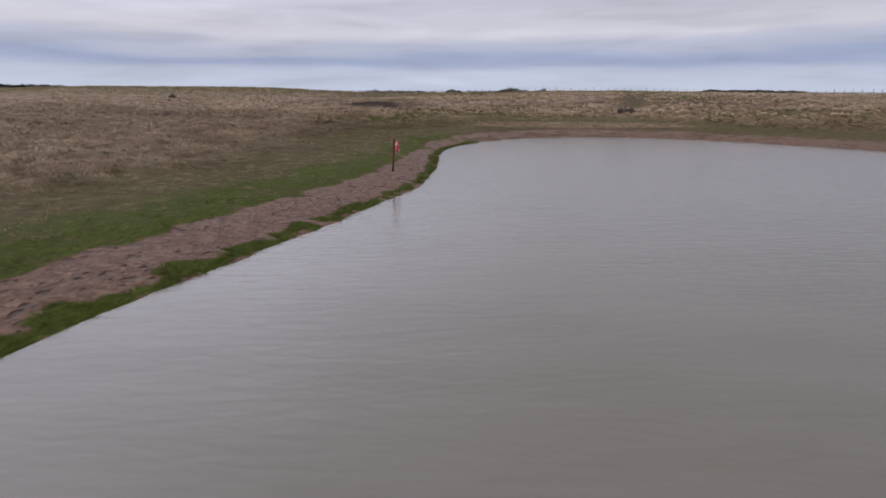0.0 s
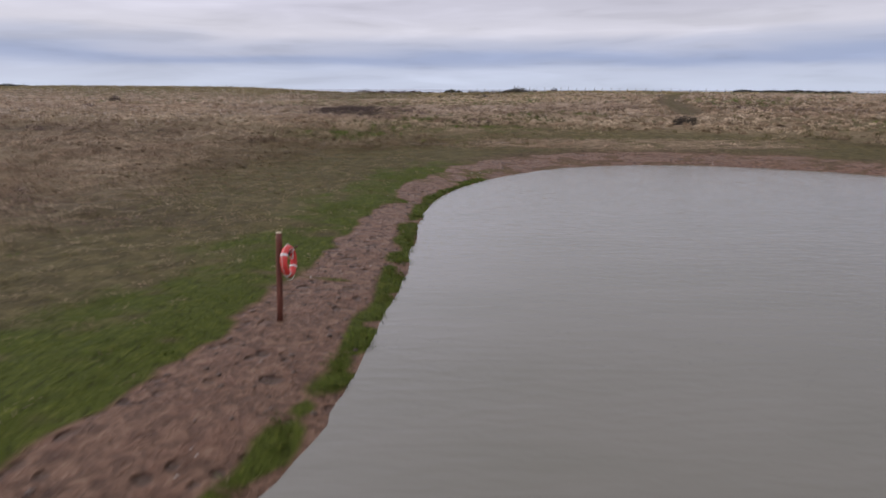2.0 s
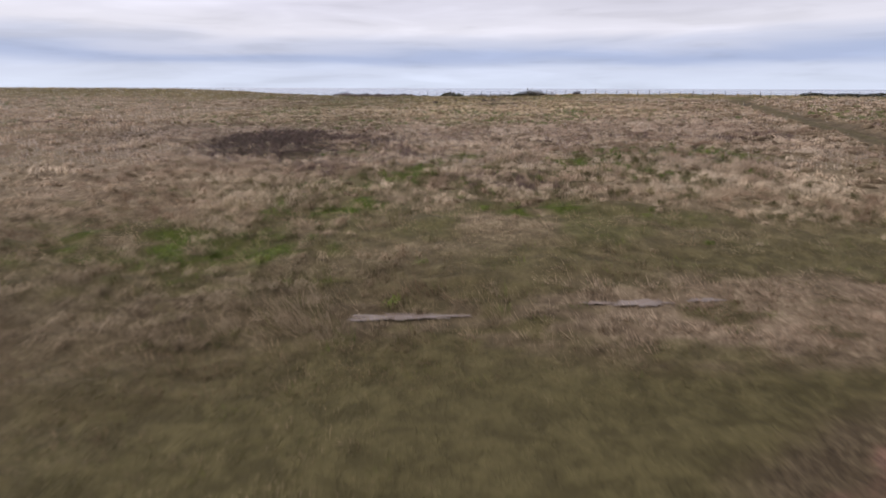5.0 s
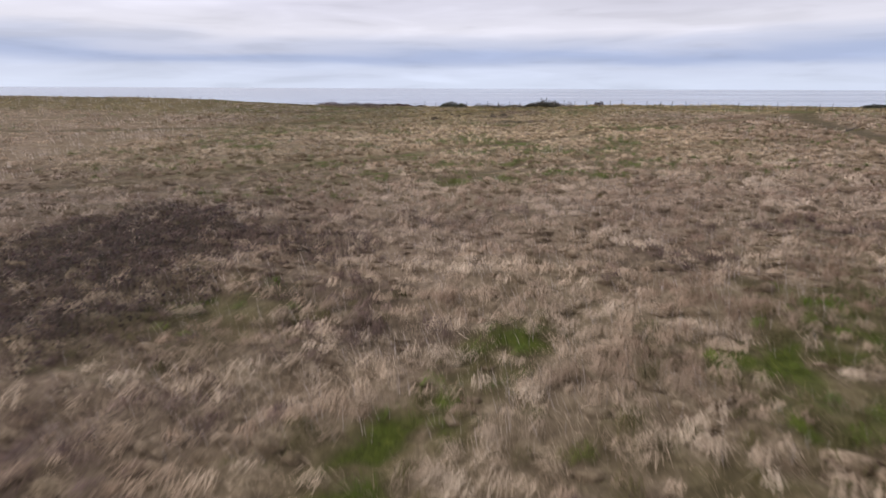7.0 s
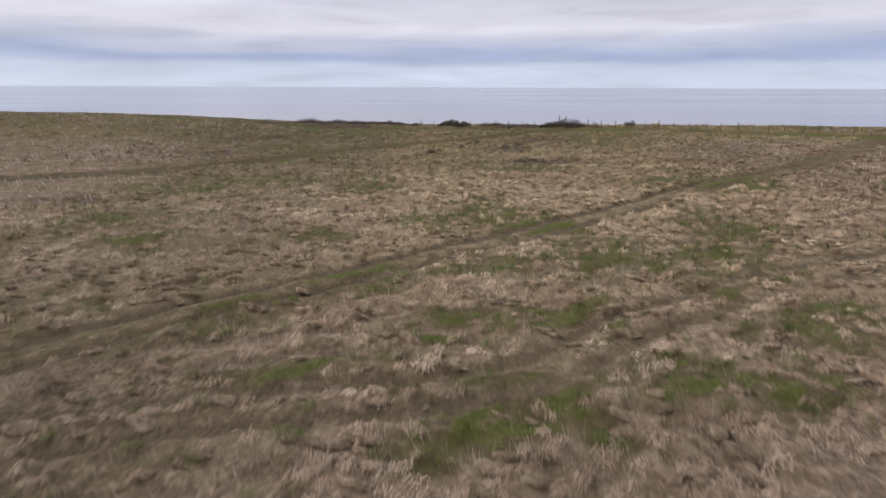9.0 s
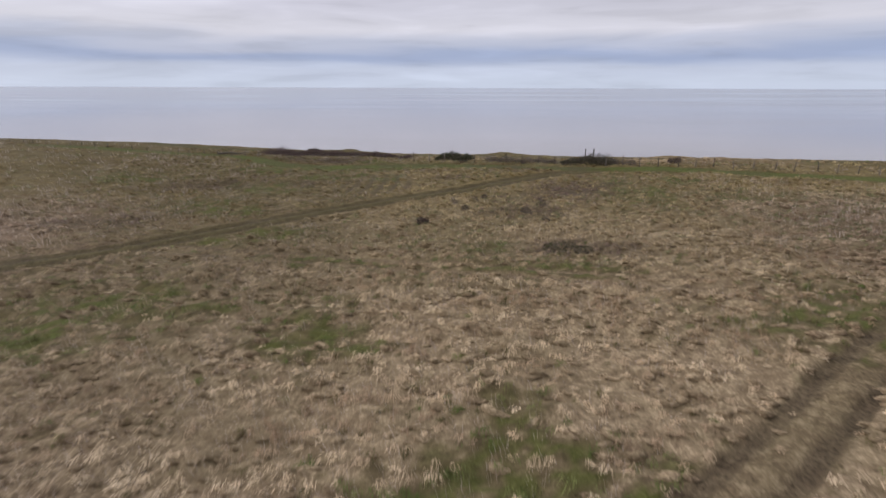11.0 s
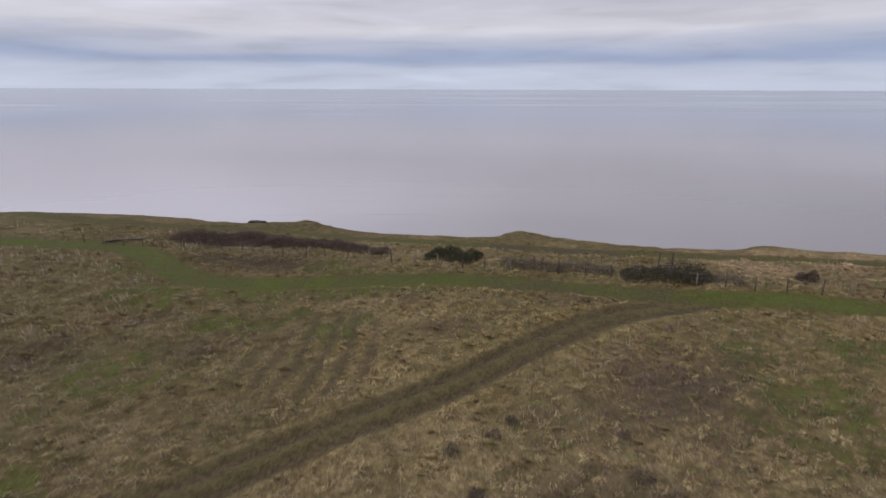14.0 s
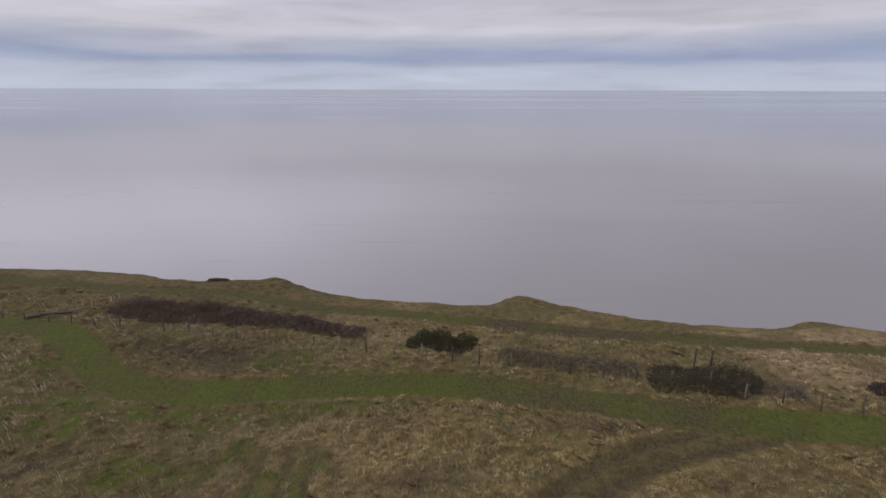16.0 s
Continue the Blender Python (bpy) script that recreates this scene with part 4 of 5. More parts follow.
def mats(name, x0, x1, y0, y1, density, size, label, seed):
    """Matted cushions of old grass: each one is combed over by the wind and overhangs its lee side."""
    r = np.random.RandomState(seed)
    n = int((x1 - x0) * (y1 - y0) * density)
    x, y = r.uniform(x0, x1, n), r.uniform(y0, y1, n)
    z, mud, green, dark, short, sd, ed = survey(x, y)
    ok = (short < 0.2 + 0.25 * r.rand(n)) & (green < 0.2 + 0.45 * r.rand(n)) & (mud < 0.2) & (ed > 0.5) & (sd > 3) & (fbm(x / 2.2, y / 2.2, 9, 2) > 0.33)
    x, y, z = x[ok], y[ok], z[ok]
    n = len(x)
    s = size * (0.6 + 0.8 * r.rand(n)) * (0.7 + 0.6 * fbm(x / 5, y / 5, 2, 2))
    turn = np.interp(y, [60, 100, 130, 150, 190], [-2.55, -2.10, -2.0, -2.35, -2.7]) + r.normal(0, 0.38, n) + 0.8 * (fbm(x / 6, y / 6, 1, 2) - 0.5)
    fx, fy = np.cos(turn), np.sin(turn)
    wide = s * (0.6 + 0.6 * r.rand(n))
    tall = s * (0.30 + 0.24 * r.rand(n))
    rows_ = ((-0.75, -0.16), (-0.25, 0.42), (0.12, 0.92), (0.44, 0.70), (0.28, -0.5))
    cols = np.linspace(-1, 1, 5)
    V = np.zeros((n, len(rows_), len(cols), 3))
    for i, (along, up) in enumerate(rows_):
        for j, c in enumerate(cols):
            arch = 1 - abs(c) ** 2.2
            bow = -0.30 * c * c
            a = (along * (0.35 + 0.65 * arch) + bow + r.normal(0, 0.07, n)) * s
            w = c * wide * (0.78 + 0.22 * (i < 3)) + r.normal(0, 0.05, n) * s
            V[:, i, j, 0] = x + fx * a - fy * w
            V[:, i, j, 1] = y + fy * a + fx * w
            V[:, i, j, 2] = tall * (up * arch - 0.25 * (1 - arch) + r.normal(0, 0.10, n) * (0 < i < 4))
    flat = V.reshape(-1, 3)
    flat[:, 2] += np.repeat(z, len(rows_) * len(cols))
    nc = len(cols)
    q = np.array([(i * nc + j, i * nc + j + 1, (i + 1) * nc + j + 1, (i + 1) * nc + j) for i in range(len(rows_) - 1) for j in range(nc - 1)])
    F = (np.arange(n)[:, None, None] * len(rows_) * nc + q[None]).reshape(-1, 4)
    me = fast_mesh(name, flat, F, GROUND, True)
    k = len(rows_) * nc
    zz, mud, green, dark, short, sd, ed = survey(x, y)
    cover = np.stack([0 * x, np.clip(green * 0.45 - 0.1 * r.rand(n), 0, 1), dark * (0.2 + 0.4 * r.rand(n)), short], 1)
    colours(me, "cover", np.repeat(cover, k, axis=0))
    shade = tone(x, y) * (0.92 + 0.3 * r.rand(n))[:, None]
    colours(me, "tone", np.repeat(np.concatenate([shade, wild(y)[:, None]], 1), k, axis=0))
    return tagged(new(name, me), label, "grass", kind="stuff")


mats("matted_grass", -14, 17, 72, 86, 0.8, 0.36, "wind-combed cushions of old straw-coloured grass", 61)
mats("matted_grass", -24, 30, 86, 150, 1.5, 0.42, "wind-combed cushions of old straw-coloured grass", 62)
mats("matted_grass", -38, 44, 150, 210, 1.2, 0.38, "wind-combed cushions of old brown grass", 63)
mats("matted_grass", -52, -9, 28, 86, 0.6, 0.28, "wind-combed cushions of old straw-coloured grass", 64)
mats("matted_grass", 17, 60, 70, 150, 0.7, 0.50, "wind-combed cushions of old straw-coloured grass", 65)

# ---------------------------------------------------------------- lifebuoy on its post, beside the pond
def square_post(bm, w, d, h, bevel=0.012, below=0.25):
    r = bmesh.ops.create_cube(bm, size=1.0)
    for v in r["verts"]:
        v.co = Vector((v.co.x * w, v.co.y * d, -below + (v.co.z + 0.5) * (h + below)))
    bmesh.ops.bevel(bm, geom=[e for e in bm.edges], offset=bevel, segments=2, affect="EDGES")


def lifebuoy_post(x, y):
    z = height(x, y)
    thing = tagged(new("wooden_post"), "red-brown stained round wooden post on the muddy bank", "post")
    thing.matrix_world = pose(x, y, z, -2.5, 3.2, 14)
    bm = bmesh.new()
    tube(bm, [(0, 0, -0.3), (0.004, 0.0, 0.5), (-0.004, 0.004, 1.1), (0.002, 0, 1.6), (0, 0, 1.79)], [0.062, 0.060, 0.059, 0.058, 0.057], 18)
    part("shaft", finish(bm, "shaft", POST_WOOD), thing)
    bm = bmesh.new()
    tube(bm, [(0, 0, 1.786), (0, 0, 1.792), (0, 0, 1.806), (0, 0, 1.81)], [0.054, 0.060, 0.060, 0.054], 18)
    part("cut_top", finish(bm, "cut_top", END_GRAIN, False), thing, "pale sawn top")
    bm = bmesh.new()
    tube(bm, [(-0.02, 0.0, 1.44), (0.12, 0.02, 1.445), (0.30, 0.05, 1.475), (0.36, 0.055, 1.53)], [0.018, 0.018, 0.016, 0.013], 8)
    part("peg", finish(bm, "peg", POST_WOOD), thing, "wooden peg that carries the buoy")
    return z


def ring_point(a, b, major, minor):
    """On a torus that stands upright and faces along x: a round the ring, b round the tube."""
    r = major + minor * math.cos(b)
    return Vector((minor * math.sin(b) * 1.05, r * math.sin(a), r * math.cos(a)))


def torus_piece(a0, a1, major, minor, steps, sides=20, closed=False):
    bm = bmesh.new()
    rings = []
    for i in range(steps if closed else steps + 1):
        a = a0 + (a1 - a0) * i / steps
        rings.append([bm.verts.new(ring_point(a, 2 * math.pi * k / sides, major, minor)) for k in range(sides)])
    n = len(rings)
    for i in range(n if closed else n - 1):
        r, q = rings[i], rings[(i + 1) % n]
        for k in range(sides):
            bm.faces.new((r[k], q[k], q[(k + 1) % sides], r[(k + 1) % sides]))
    if not closed:
        bm.faces.new(rings[0])
        bm.faces.new(rings[-1][::-1])
    return bm


def lifebuoy(x, y, z):
    thing = tagged(new("lifebuoy"), "orange-red lifebuoy with white tape, hung on a wooden post", "lifebuoy")
    thing.matrix_world = pose(x, y, z, 4, -4, -5)
    major, minor = 0.255, 0.066
    part("ring", finish(torus_piece(0, 2 * math.pi, major, minor, 56, 20, True), "ring", BUOY_RED), thing)
    for k in range(4):
        a = math.radians(45 + 90 * k)
        part("tape", finish(torus_piece(a - 0.085, a + 0.085, major, minor + 0.0035, 6), "tape", BUOY_WHITE), thing, "white reflective tape")
    for k in range(4):
        bm = bmesh.new()
        pts = []
        for i in range(13):
            u = i / 12
            a = math.radians(45 + 90 * k) + u * math.pi / 2
            sag = 0.035 * math.sin(math.pi * u)
            r = major + minor + 0.006 + sag
            pts.append((0.012 * math.sin(5 * u), r * math.sin(a), r * math.cos(a) - 0.5 * sag))
        tube(bm, pts, [0.0065] * 13, 6)
        part("grab_rope", finish(bm, "grab_rope", ROPE), thing, "thin white grab rope")
    bm = bmesh.new()
    pts = [(0.07 + 0.02 * math.sin(3 * u), 0.12 * math.sin(u * 1.2) - 0.02, 0.24 - 0.17 * math.sin(u * 0.8) + 0.05 * math.sin(4 * u)) for u in np.linspace(0, 3.1, 22)]
    tube(bm, pts, [0.009] * 22, 6)
    part("throw_line", finish(bm, "throw_line", ROPE), thing, "loop of white throwing line")
    bm = bmesh.new()
    r = bmesh.ops.create_cube(bm, size=1.0)
    for v in r["verts"]:
        v.co = Vector((0.02 + v.co.x * 0.05, v.co.y * (0.13 if v.co.z > 0 else 0.05), 0.165 + v.co.z * 0.09))
    bmesh.ops.bevel(bm, geom=list(bm.edges), offset=0.012, segments=2, affect="EDGES")
    part("line_bag", finish(bm, "line_bag", BLACK_PLASTIC), thing, "small black bag for the line")


post_z = lifebuoy_post(-2.68, 30.69)
lifebuoy(-2.42, 30.70, post_z + 1.24)


# ---------------------------------------------------------------- shrubs and thickets
GORSE = np.array([[0.048, 0.054, 0.022], [0.062, 0.066, 0.028], [0.042, 0.040, 0.022], [0.085, 0.075, 0.038]])
BRAMBLE = np.array([[0.100, 0.064, 0.060], [0.072, 0.046, 0.046], [0.135, 0.088, 0.076], [0.068, 0.056, 0.042]])
TWIGGY = np.array([[0.13, 0.10, 0.085], [0.09, 0.068, 0.058], [0.17, 0.135, 0.11], [0.08, 0.07, 0.04]])
SEDGE = np.array([[0.07, 0.075, 0.032], [0.05, 0.048, 0.028], [0.10, 0.082, 0.05]])


def thicket(name, line, half, tall, stems, leaves, leaf, palette, label, category, seed, lumps=1.4, group="", taper=0.0):
    """A shrub, or a stretch of it along a line: bare stems and a ragged crown of small leaves."""
    r = np.random.RandomState(seed)
    ln = np.array(line, float)
    seg = np.hypot(*np.diff(ln, axis=0).T) if len(ln) > 1 else np.array([0.0])
    cum = np.concatenate([[0], np.cumsum(seg)])[:len(ln)]
    cx, cy = ln.mean(0)
    cz = height(cx, cy)
    thing = tagged(new(name), label, category, group)
    thing.location = (cx, cy, cz)
    thing.rotation_euler = (0, 0, 0)

    def scatter(n):
        u = r.uniform(-half, cum[-1] + half, n)
        uc = np.clip(u, 0, cum[-1])
        over = (u - uc) / half
        px, py = np.interp(uc, cum, ln[:, 0]), np.interp(uc, cum, ln[:, 1])
        if len(ln) > 1:
            way = np.stack([np.interp(uc, cum, np.gradient(ln[:, 0], cum)), np.interp(uc, cum, np.gradient(ln[:, 1], cum))], 1)
            way /= np.linalg.norm(way, axis=1)[:, None] + 1e-9
        else:
            way = np.tile([1.0, 0.0], (n, 1))
        v = r.uniform(-1, 1, n)
        room = half * (1 - taper * uc / max(cum[-1], 0.1))
        px = px + way[:, 0] * over * half - way[:, 1] * v * room
        py = py + way[:, 1] * over * half + way[:, 0] * v * room
        rad = np.hypot(over, v) + 1.0 * (fbm(px / lumps * 1.1, py / lumps * 1.1, 5, 3) - 0.45)
        top = tall * room / half * np.sqrt(np.clip(1 - rad ** 2, 0, 1)) * (0.15 + 1.5 * fbm(px / lumps * 1.5, py / lumps * 1.5, 3, 3))
        ok = rad < 1
        return px[ok], py[ok], top[ok]

    # stems
    px, py, top = scatter(stems)
    pz = survey(px, py)[0] - 0.03
    n = len(px)
    tipx, tipy = px + r.normal(0, 0.22, n) * tall, py + r.normal(0, 0.22, n) * tall
    tipz = pz + top * r.uniform(0.85, 1.25, n)
    w = 0.004 + 0.010 * r.rand(n) * min(tall, 1.5)
    verts, faces = [], []
    ring = [(math.cos(a), math.sin(a)) for a in (0, 2.094, 4.189)]
    base = np.stack([px, py, pz], 1)
    mid = 0.5 * base + 0.5 * np.stack([tipx, tipy, tipz], 1) + r.normal(0, 0.06 * tall, (n, 3))
    tip = np.stack([tipx, tipy, tipz], 1)
    V = np.zeros((n, 7, 3))
    for k, (c, s) in enumerate(ring):
        V[:, k] = base + np.stack([c * w, s * w, 0 * w], 1)
        V[:, 3 + k] = mid + np.stack([c * w, s * w, 0 * w], 1) * 0.7
    V[:, 6] = tip
    F = []
    for k in range(3):
        j = (k + 1) % 3
        F += [(k, j, 3 + j), (k, 3 + j, 3 + k), (3 + k, 3 + j, 6)]
    F = (np.arange(n)[:, None, None] * 7 + np.array(F)[None]).reshape(-1, 3)
    V = V.reshape(-1, 3) - np.array([cx, cy, cz])
    me = fast_mesh("undergrowth", V, F, LEAF)
    tint = TWIGGY[r.randint(0, 4, n)] * 0.8 if palette is not BRAMBLE else BRAMBLE[r.randint(0, 4, n)]
    col = np.ones((n, 7, 4))
    col[:, :, :3] = tint[:, None]
    colours(me, "tint", col.reshape(-1, 4))
    tagged(part("undergrowth", me, thing), kind="stuff")
    # leaves
    px, py, top = scatter(leaves)
    n = len(px)
    pz = survey(px, py)[0] + top * np.sqrt(r.uniform(0.02, 1.0, n))
    c = np.stack([px, py, pz], 1) - np.array([cx, cy, cz])
    a = r.normal(0, 1, (n, 3))
    a /= np.linalg.norm(a, axis=1)[:, None]
    b = np.cross(a, r.normal(0, 1, (n, 3)))
    b /= np.linalg.norm(b, axis=1)[:, None]
    size = leaf * (0.6 + 0.8 * r.rand(n))[:, None]
    V = np.stack([c - a * size, c + b * size * 0.45, c + a * size, c - b * size * 0.45], 1)
    me = fast_mesh("crown", V.reshape(-1, 3), np.arange(4 * n).reshape(-1, 4), LEAF)
    tint = palette[r.randint(0, len(palette), n)] * (0.75 + 0.5 * r.rand(n))[:, None]
    col = np.ones((n, 4, 4))
    col[:, :, :3] = tint[:, None]
    colours(me, "tint", col.reshape(-1, 4))
    tagged(part("crown", me, thing), kind="stuff")
    return thing


thicket("gorse_bush", [(1.7, 194.2), (2.8, 193.9), (4.6, 193.6)], 1.25, 0.95, 900, 9000, 0.06, GORSE * 0.85, "dark green gorse bush behind the cliff fence", "bush", 21, 0.9)
thicket("gorse_bush", [(18.8, 187.6), (22.6, 186.8)], 1.9, 1.0, 1500, 13000, 0.05, np.vstack([GORSE * 0.8, TWIGGY * 0.5]), "dark straggling gorse bush grown through the cliff fence", "bush", 22)
thicket("small_bush", [(30.7, 185.3), (31.2, 185.2)], 0.8, 0.85, 160, 2600, 0.05, BRAMBLE * 0.55, "small dark bush standing alone near the fence", "bush", 23)
thicket("bramble_thicket", [(-23.8, 200.9), (-18.0, 200.4), (-11.5, 198.6), (-4.8, 196.4)], 2.7, 1.0, 9000, 17000, 0.055, BRAMBLE,
        "long bare purple-brown bramble thicket beside the mown path", "thicket", 24, taper=0.55)
thicket("dead_stems", [(-19.5, 193.6), (-15.4, 191.6), (-11.5, 193.4)], 2.2, 0.36, 3000, 1600, 0.05, TWIGGY * 1.5, "pale grey-brown dead stems along the bramble thicket", "thicket", 37, 0.9)
thicket("bramble_patch", [(-10.2, 85.6), (-10.8, 92.4)], 4.3, 0.48, 9000, 15000, 0.045, BRAMBLE * 0.85, "dark purple-brown patch of dead brambles in the grass", "thicket", 25, 0.9)
thicket("bramble_patch", [(-6.4, 91.6), (-3.4, 90.6)], 1.6, 0.36, 1900, 1400, 0.04, BRAMBLE, "thin brown patch of dead stems in the grass", "thicket", 26, 0.8)
thicket("twiggy_hedge", [(8.6, 191.3), (12, 190.4), (15.6, 189.3)], 1.3, 0.75, 1900, 3000, 0.05, TWIGGY, "low bare grey-brown hedge along the fence", "hedge", 27)
thicket("twiggy_hedge", [(23.5, 186.2), (25.5, 185.4)], 1.0, 0.9, 500, 1200, 0.05, TWIGGY, "low bare grey-brown hedge along the fence", "hedge", 28)
thicket("small_bush", [(22.5, 74.4), (23.0, 74.5)], 0.85, 1.35, 260, 2800, 0.05, TWIGGY * 0.35, "low dark bush on the slope behind the pond", "bush", 29)
thicket("small_bush", [(-0.4, 157.4)], 0.52, 0.6, 110, 1300, 0.04, BRAMBLE * 0.7, "small dark tuft of dead bracken in the grass", "bush", 30)
for k, (bx, by, br) in enumerate([(2.3, 164.6, 0.5), (4.3, 165.8, 0.55), (5.3, 167.0, 0.4), (3.2, 161.6, 0.35), (10.2, 162.6, 0.6), (8.3, 159.8, 0.5), (9.6, 157.4, 0.45)]):
    thicket("dock_clump", [(bx, by)], br, 0.55, 70, 420, 0.045, TWIGGY * 0.75, "brown clump of dead dock stalks in the grass", "plant", 40 + k, group="clumps of dead dock")
thicket("sedge_clump", [(8.6, 149.2), (10.4, 149.0)], 1.1, 0.5, 500, 1500, 0.05, SEDGE * 0.85, "dark green sedge in a wet hollow", "plant", 31)
thicket("small_bush", [(-20.9, 210.6), (-19.7, 210.7)], 0.55, 0.32, 120, 1300, 0.06, np.vstack([GORSE, TWIGGY * 0.7]), "small dark bush on the cliff edge", "bush", 32)
thicket("small_bush", [(-82.4, 222)], 1.2, 1.1, 60, 900, 0.09, GORSE, "small dark bush on the cliff edge", "bush", 33)
thicket("small_bush", [(-53.6, 117.8)], 0.8, 0.9, 60, 700, 0.07, BRAMBLE, "small dark bush far out in the field", "bush", 34)
thicket("gorse_thicket", [(79, 179), (90, 175.5), (102, 171)], 1.7, 0.6, 60, 12000, 0.10, GORSE * 0.4, "long low gorse thicket on the skyline", "thicket", 35)
thicket("gorse_thicket", [(-182, 243), (-152, 236)], 3.0, 1.3, 60, 8000, 0.18, GORSE * 0.4, "long low gorse thicket on the skyline", "thicket", 36)


# ---------------------------------------------------------------- fence along the cliff
def fence():
    thing = tagged(new("wire_fence"), "weathered wooden posts with slack wire along the cliff top", "fence")
    seg = np.hypot(*np.diff(FENCE, axis=0).T)
    cum = np.concatenate([[0], np.cumsum(seg)])
    at = np.arange(0.5, cum[-1], 2.15)
    r = np.random.RandomState(5)
    at = at + r.normal(0, 0.12, len(at))
    xs, ys = np.interp(at, cum, FENCE[:, 0]), np.interp(at, cum, FENCE[:, 1])
    zs = survey(xs, ys)[0]
    shafts = []
    for h, mat in ((1.12, DARK_WOOD), (1.25, DARK_WOOD), (1.05, GREY_WOOD)):
        bm = bmesh.new()
        tube(bm, [(0, 0, -0.3), (0, 0, h * 0.5), (0.004, 0, h - 0.02), (0.004, 0, h)], [0.058, 0.056, 0.053, 0.044], 8)
        shafts.append((finish(bm, "post", mat), h))
    tops = []
    for k, (x, y, z) in enumerate(zip(xs, ys, zs)):
        me, h = shafts[r.randint(0, 3)]
        p = part("post", me, thing)
        z -= 0.6 if x < -30 else 0.4 if x < -5 else 0.0
        p.matrix_basis = pose(x, y, z, r.normal(0, 4), r.normal(0, 4), r.uniform(0, 360))
        tops.append((x, y, z + h))
    for drop in (0.12, 0.45, 0.8):
        bm = bmesh.new()
        pts = []
        for (x, y, z), (x2, y2, z2) in zip(tops[:-1], tops[1:]):
            pts += [(x, y, z - drop), ((x + x2) / 2, (y + y2) / 2, (z + z2) / 2 - drop - 0.05)]
        tube(bm, pts, [0.0028] * len(pts), 3, False)
        part("wire", finish(bm, "wire", STEEL), thing, "thin rusty wire")
    for x, y in ((20.4, 188.7), (21.4, 188.4)):
        bm = bmesh.new()
        square_post(bm, 0.12, 0.12, 1.75)
        p = part("gate_post", finish(bm, "gate_post", DARK_WOOD, False), thing, "taller square post")
        p.matrix_basis = pose(x, y, height(x, y), 1, 0, 12)


fence()


# ---------------------------------------------------------------- small things on the ground
def fallen_branch(x, y):
    z = height(x, y)
    thing = tagged(new("fallen_branch"), "dead forked branch lying in the grass", "branch")
    thing.matrix_world = pose(x, y, z + 0.1, 0, 0, 25)
    bm = bmesh.new()
    tube(bm, [(-1.0, 0, 0.0), (-0.3, 0.05, 0.18), (0.4, 0, 0.30), (1.1, 0.1, 0.38)], [0.06, 0.055, 0.045, 0.02], 8)
    part("limb", finish(bm, "limb", DARK_WOOD), thing)
    for pts in ([(-0.2, 0.04, 0.2), (0.1, 0.3, 0.5), (0.2, 0.5, 0.75)], [(0.4, 0, 0.3), (0.8, -0.3, 0.55), (1.2, -0.4, 0.6)]):
        bm = bmesh.new()
        tube(bm, pts, [0.035, 0.025, 0.01], 6)
        part("twig", finish(bm, "twig", DARK_WOOD), thing)


fallen_branch(39.0, 126.6)


def fallen_rail(x, y, turn, long_):
    thing = tagged(new("fallen_rail"), "long dark wooden rail lying broken in the grass by the path", "rail")
    thing.matrix_world = pose(x, y, height(x, y) + 0.16, 0, 0, turn)
    rise = [(height(x + u * math.cos(radians(turn)), y + u * math.sin(radians(turn))) - height(x, y)) for u in (-0.5 * long_, 0.0, 0.5 * long_)]
    bm = bmesh.new()
    tube(bm, [(-0.5 * long_, 0, rise[0]), (-0.2 * long_, 0.05, 0.6 * rise[0] + 0.05), (0.1 * long_, 0.0, 0.3 * rise[2]), (0.5 * long_, 0.04, rise[2])], [0.12, 0.13, 0.11, 0.09], 8)
    part("log", finish(bm, "log", DARK_WOOD), thing)
    bm = bmesh.new()
    tube(bm, [(0.42 * long_, 0.1, rise[2] + 0.04), (0.62 * long_, 0.3, rise[2] + 0.14), (0.86 * long_, 0.42, rise[2] + 0.1)], [0.07, 0.06, 0.04], 8)
    part("broken_end", finish(bm, "broken_end", GREY_WOOD), thing, "paler splintered end")


fallen_rail(-30.6, 199.6, 28, 3.4)


def stone_mesh(seed, mat, name, cuts=2):
    r = random.Random(seed)
    bm = bmesh.new()
    bmesh.ops.create_icosphere(bm, subdivisions=cuts, radius=1.0)
    for v in bm.verts:
        n = noise.noise(v.co * 1.3 + Vector((seed * 3.1, 0, 0)))
        v.co = Vector((v.co.x * 1.25, v.co.y, v.co.z * 0.6)) * (1 + 0.45 * n)
    return finish(bm, name, mat)


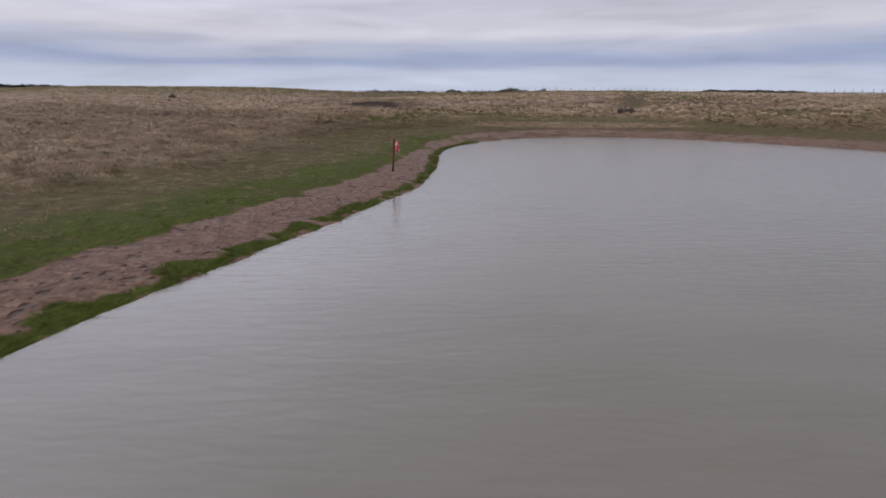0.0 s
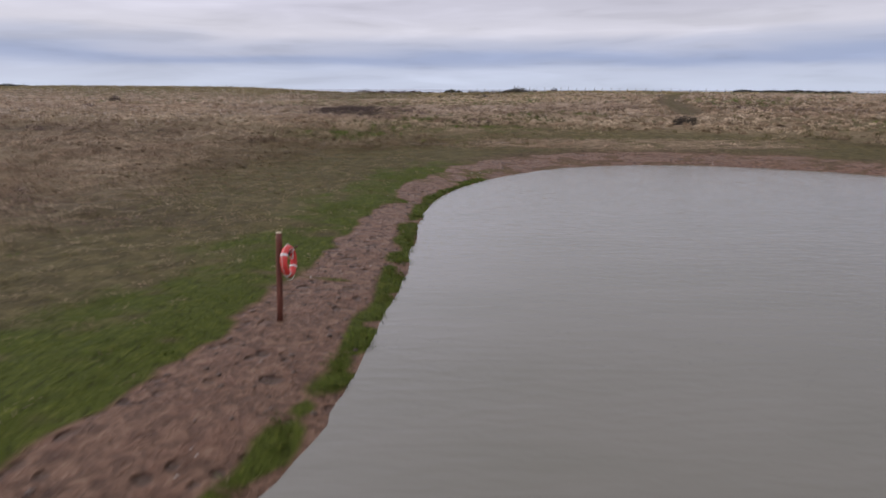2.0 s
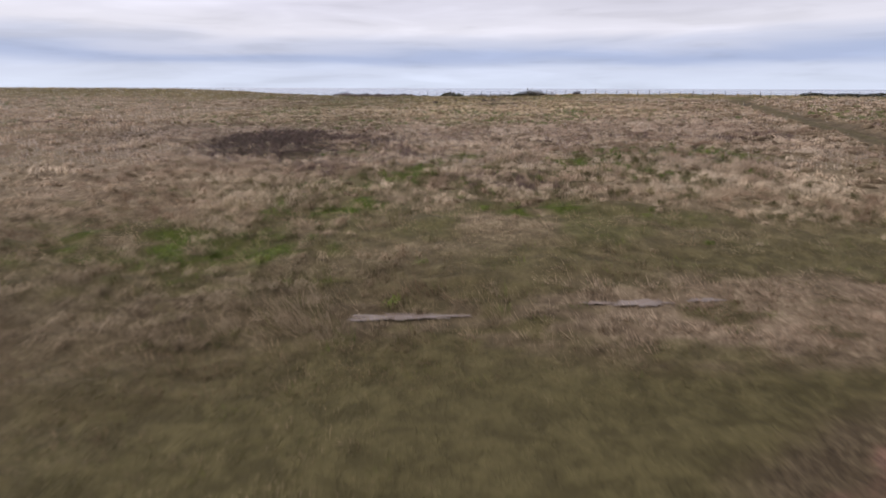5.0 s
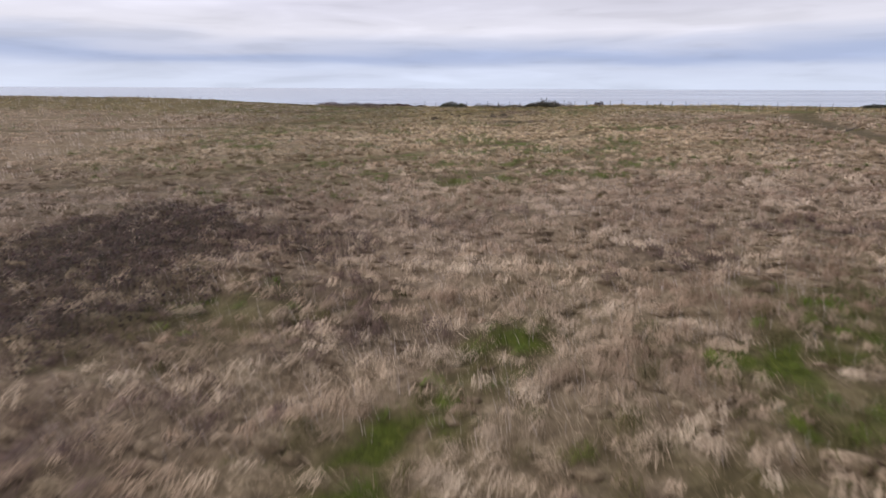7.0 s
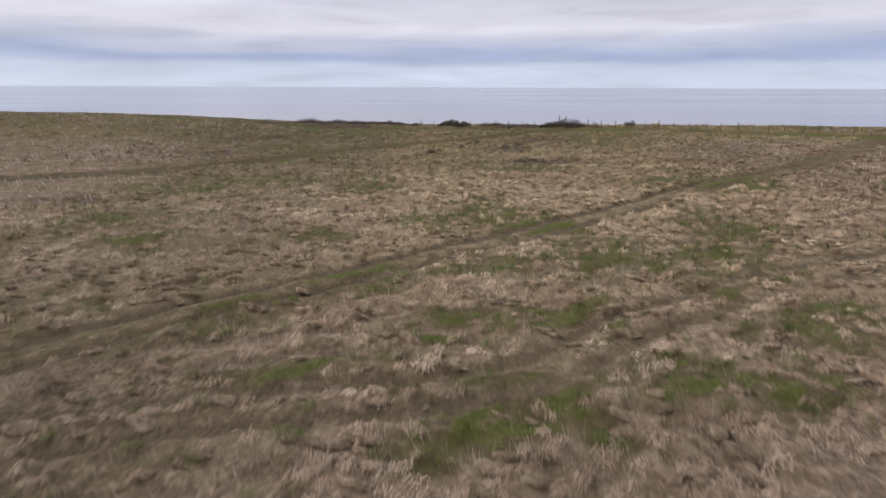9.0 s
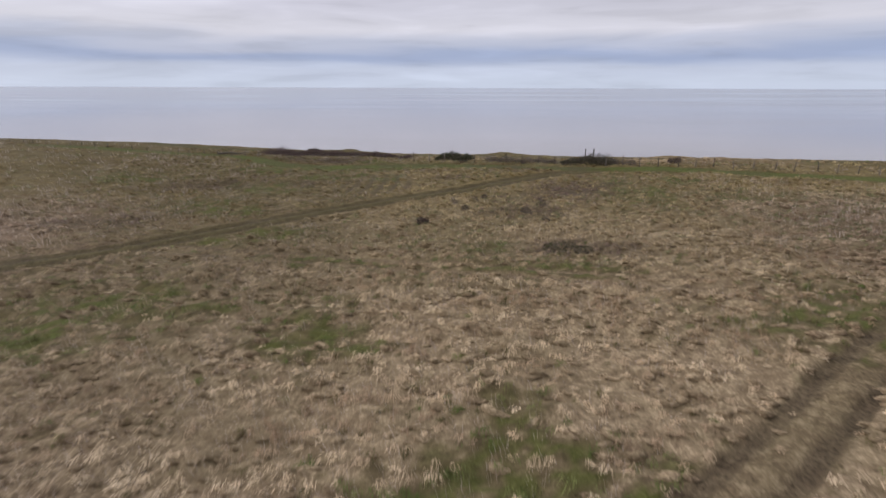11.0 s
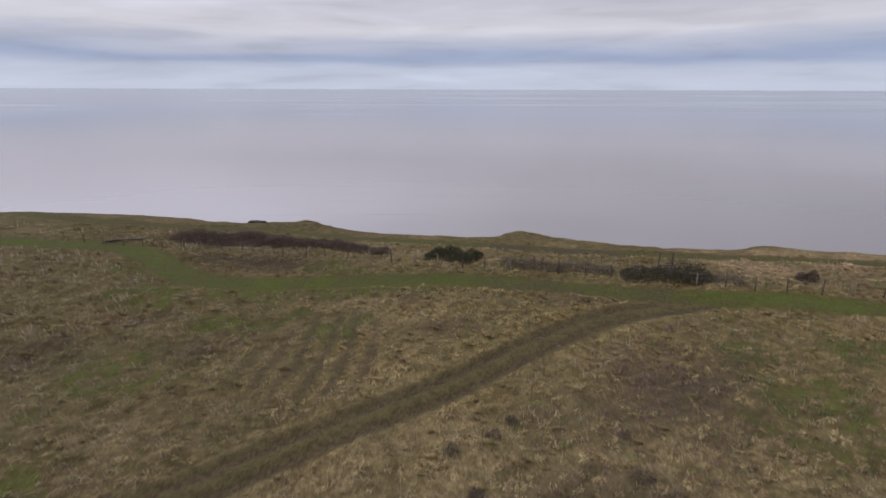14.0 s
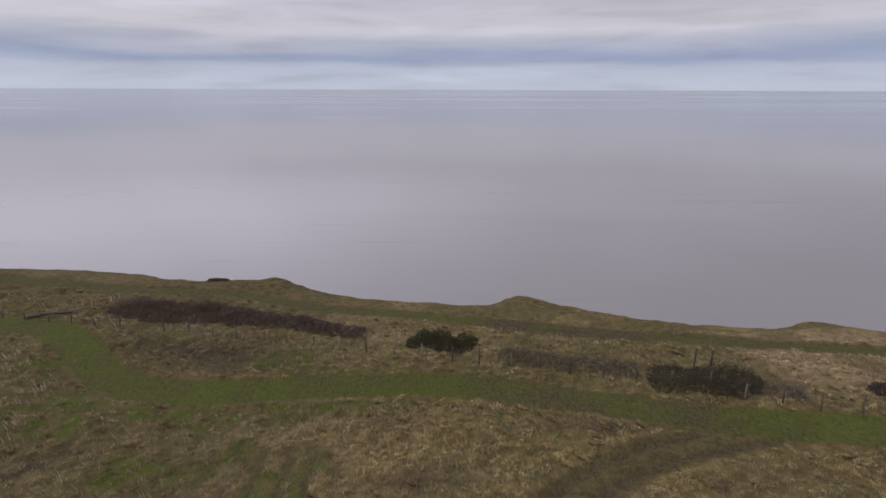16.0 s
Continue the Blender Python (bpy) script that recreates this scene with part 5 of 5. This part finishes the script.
stone_meshes = [stone_mesh(k, STONE, "stone") for k in range(4)]
r = random.Random(9)
for k in range(26):
    x = r.uniform(2, 30)
    y0 = float(np.interp(x, [2, 6.6, 10.5, 15, 20, 25.5, 30], [50, 55, 57, 57.6, 56.6, 53.6, 49.4]))
    y = y0 + r.uniform(0.4, 3.2)
    s = r.uniform(0.018, 0.042)
    ob = tagged(new("stone", stone_meshes[k % 4]), "pale flint stone on the muddy bank", "stone", "stones on the bank")
    ob.matrix_world = pose(x, y, height(x, y) + 0.25 * s, 0, 0, r.uniform(0, 360)) @ Matrix.Scale(s, 4)


for k in range(44):
    y = r.uniform(12, 48)
    x = float(np.interp(y, [9, 13, 17, 20.3, 23.8, 27.1, 31, 35, 39, 43, 46.8], [-7.7, -6.4, -4.9, -3.6, -2.45, -1.25, -0.75, -0.4, -0.35, -0.1, 0.7])) - r.uniform(0.8, 2.1)
    s = r.uniform(0.012, 0.028)
    ob = tagged(new("stone", stone_meshes[k % 4]), "pale flint stone on the muddy bank", "stone", "stones on the bank")
    ob.matrix_world = pose(x, y, height(x, y) + 0.25 * s, 0, 0, r.uniform(0, 360)) @ Matrix.Scale(s, 4)


def clods():
    """Lumps of trodden earth over the mud bank."""
    rr = np.random.RandomState(17)
    n = 16000
    x, y = rr.uniform(-11, 32, n), rr.uniform(6, 64, n)
    z, mud, green, dark, short, sd, ed = survey(x, y)
    ok = (mud > 0.6) & (sd > 0.12) & (fbm(x / 1.2, y / 1.2, 6, 2) > 0.42)
    x, y, z = x[ok], y[ok], z[ok]
    n = len(x)
    me = stone_mesh(8, CLOD, "clod", 1)
    co = np.zeros(len(me.vertices) * 3)
    me.vertices.foreach_get("co", co)
    co = co.reshape(-1, 3)
    fc = np.array([p.vertices[:] for p in me.polygons])
    s = rr.uniform(0.015, 0.06, n)
    a = rr.uniform(0, 2 * np.pi, n)
    V = np.zeros((n, len(co), 3))
    V[:, :, 0] = x[:, None] + s[:, None] * (co[None, :, 0] * np.cos(a)[:, None] - co[None, :, 1] * np.sin(a)[:, None])
    V[:, :, 1] = y[:, None] + s[:, None] * (co[None, :, 0] * np.sin(a)[:, None] + co[None, :, 1] * np.cos(a)[:, None])
    V[:, :, 2] = z[:, None] + s[:, None] * co[None, :, 2] * 0.8
    F = (np.arange(n)[:, None, None] * len(co) + fc[None]).reshape(-1, 3)
    tagged(new("earth_clods", fast_mesh("earth_clods", V.reshape(-1, 3), F, CLOD, True)), "trodden lumps of wet brown earth on the bank", "earth", kind="stuff")


clods()
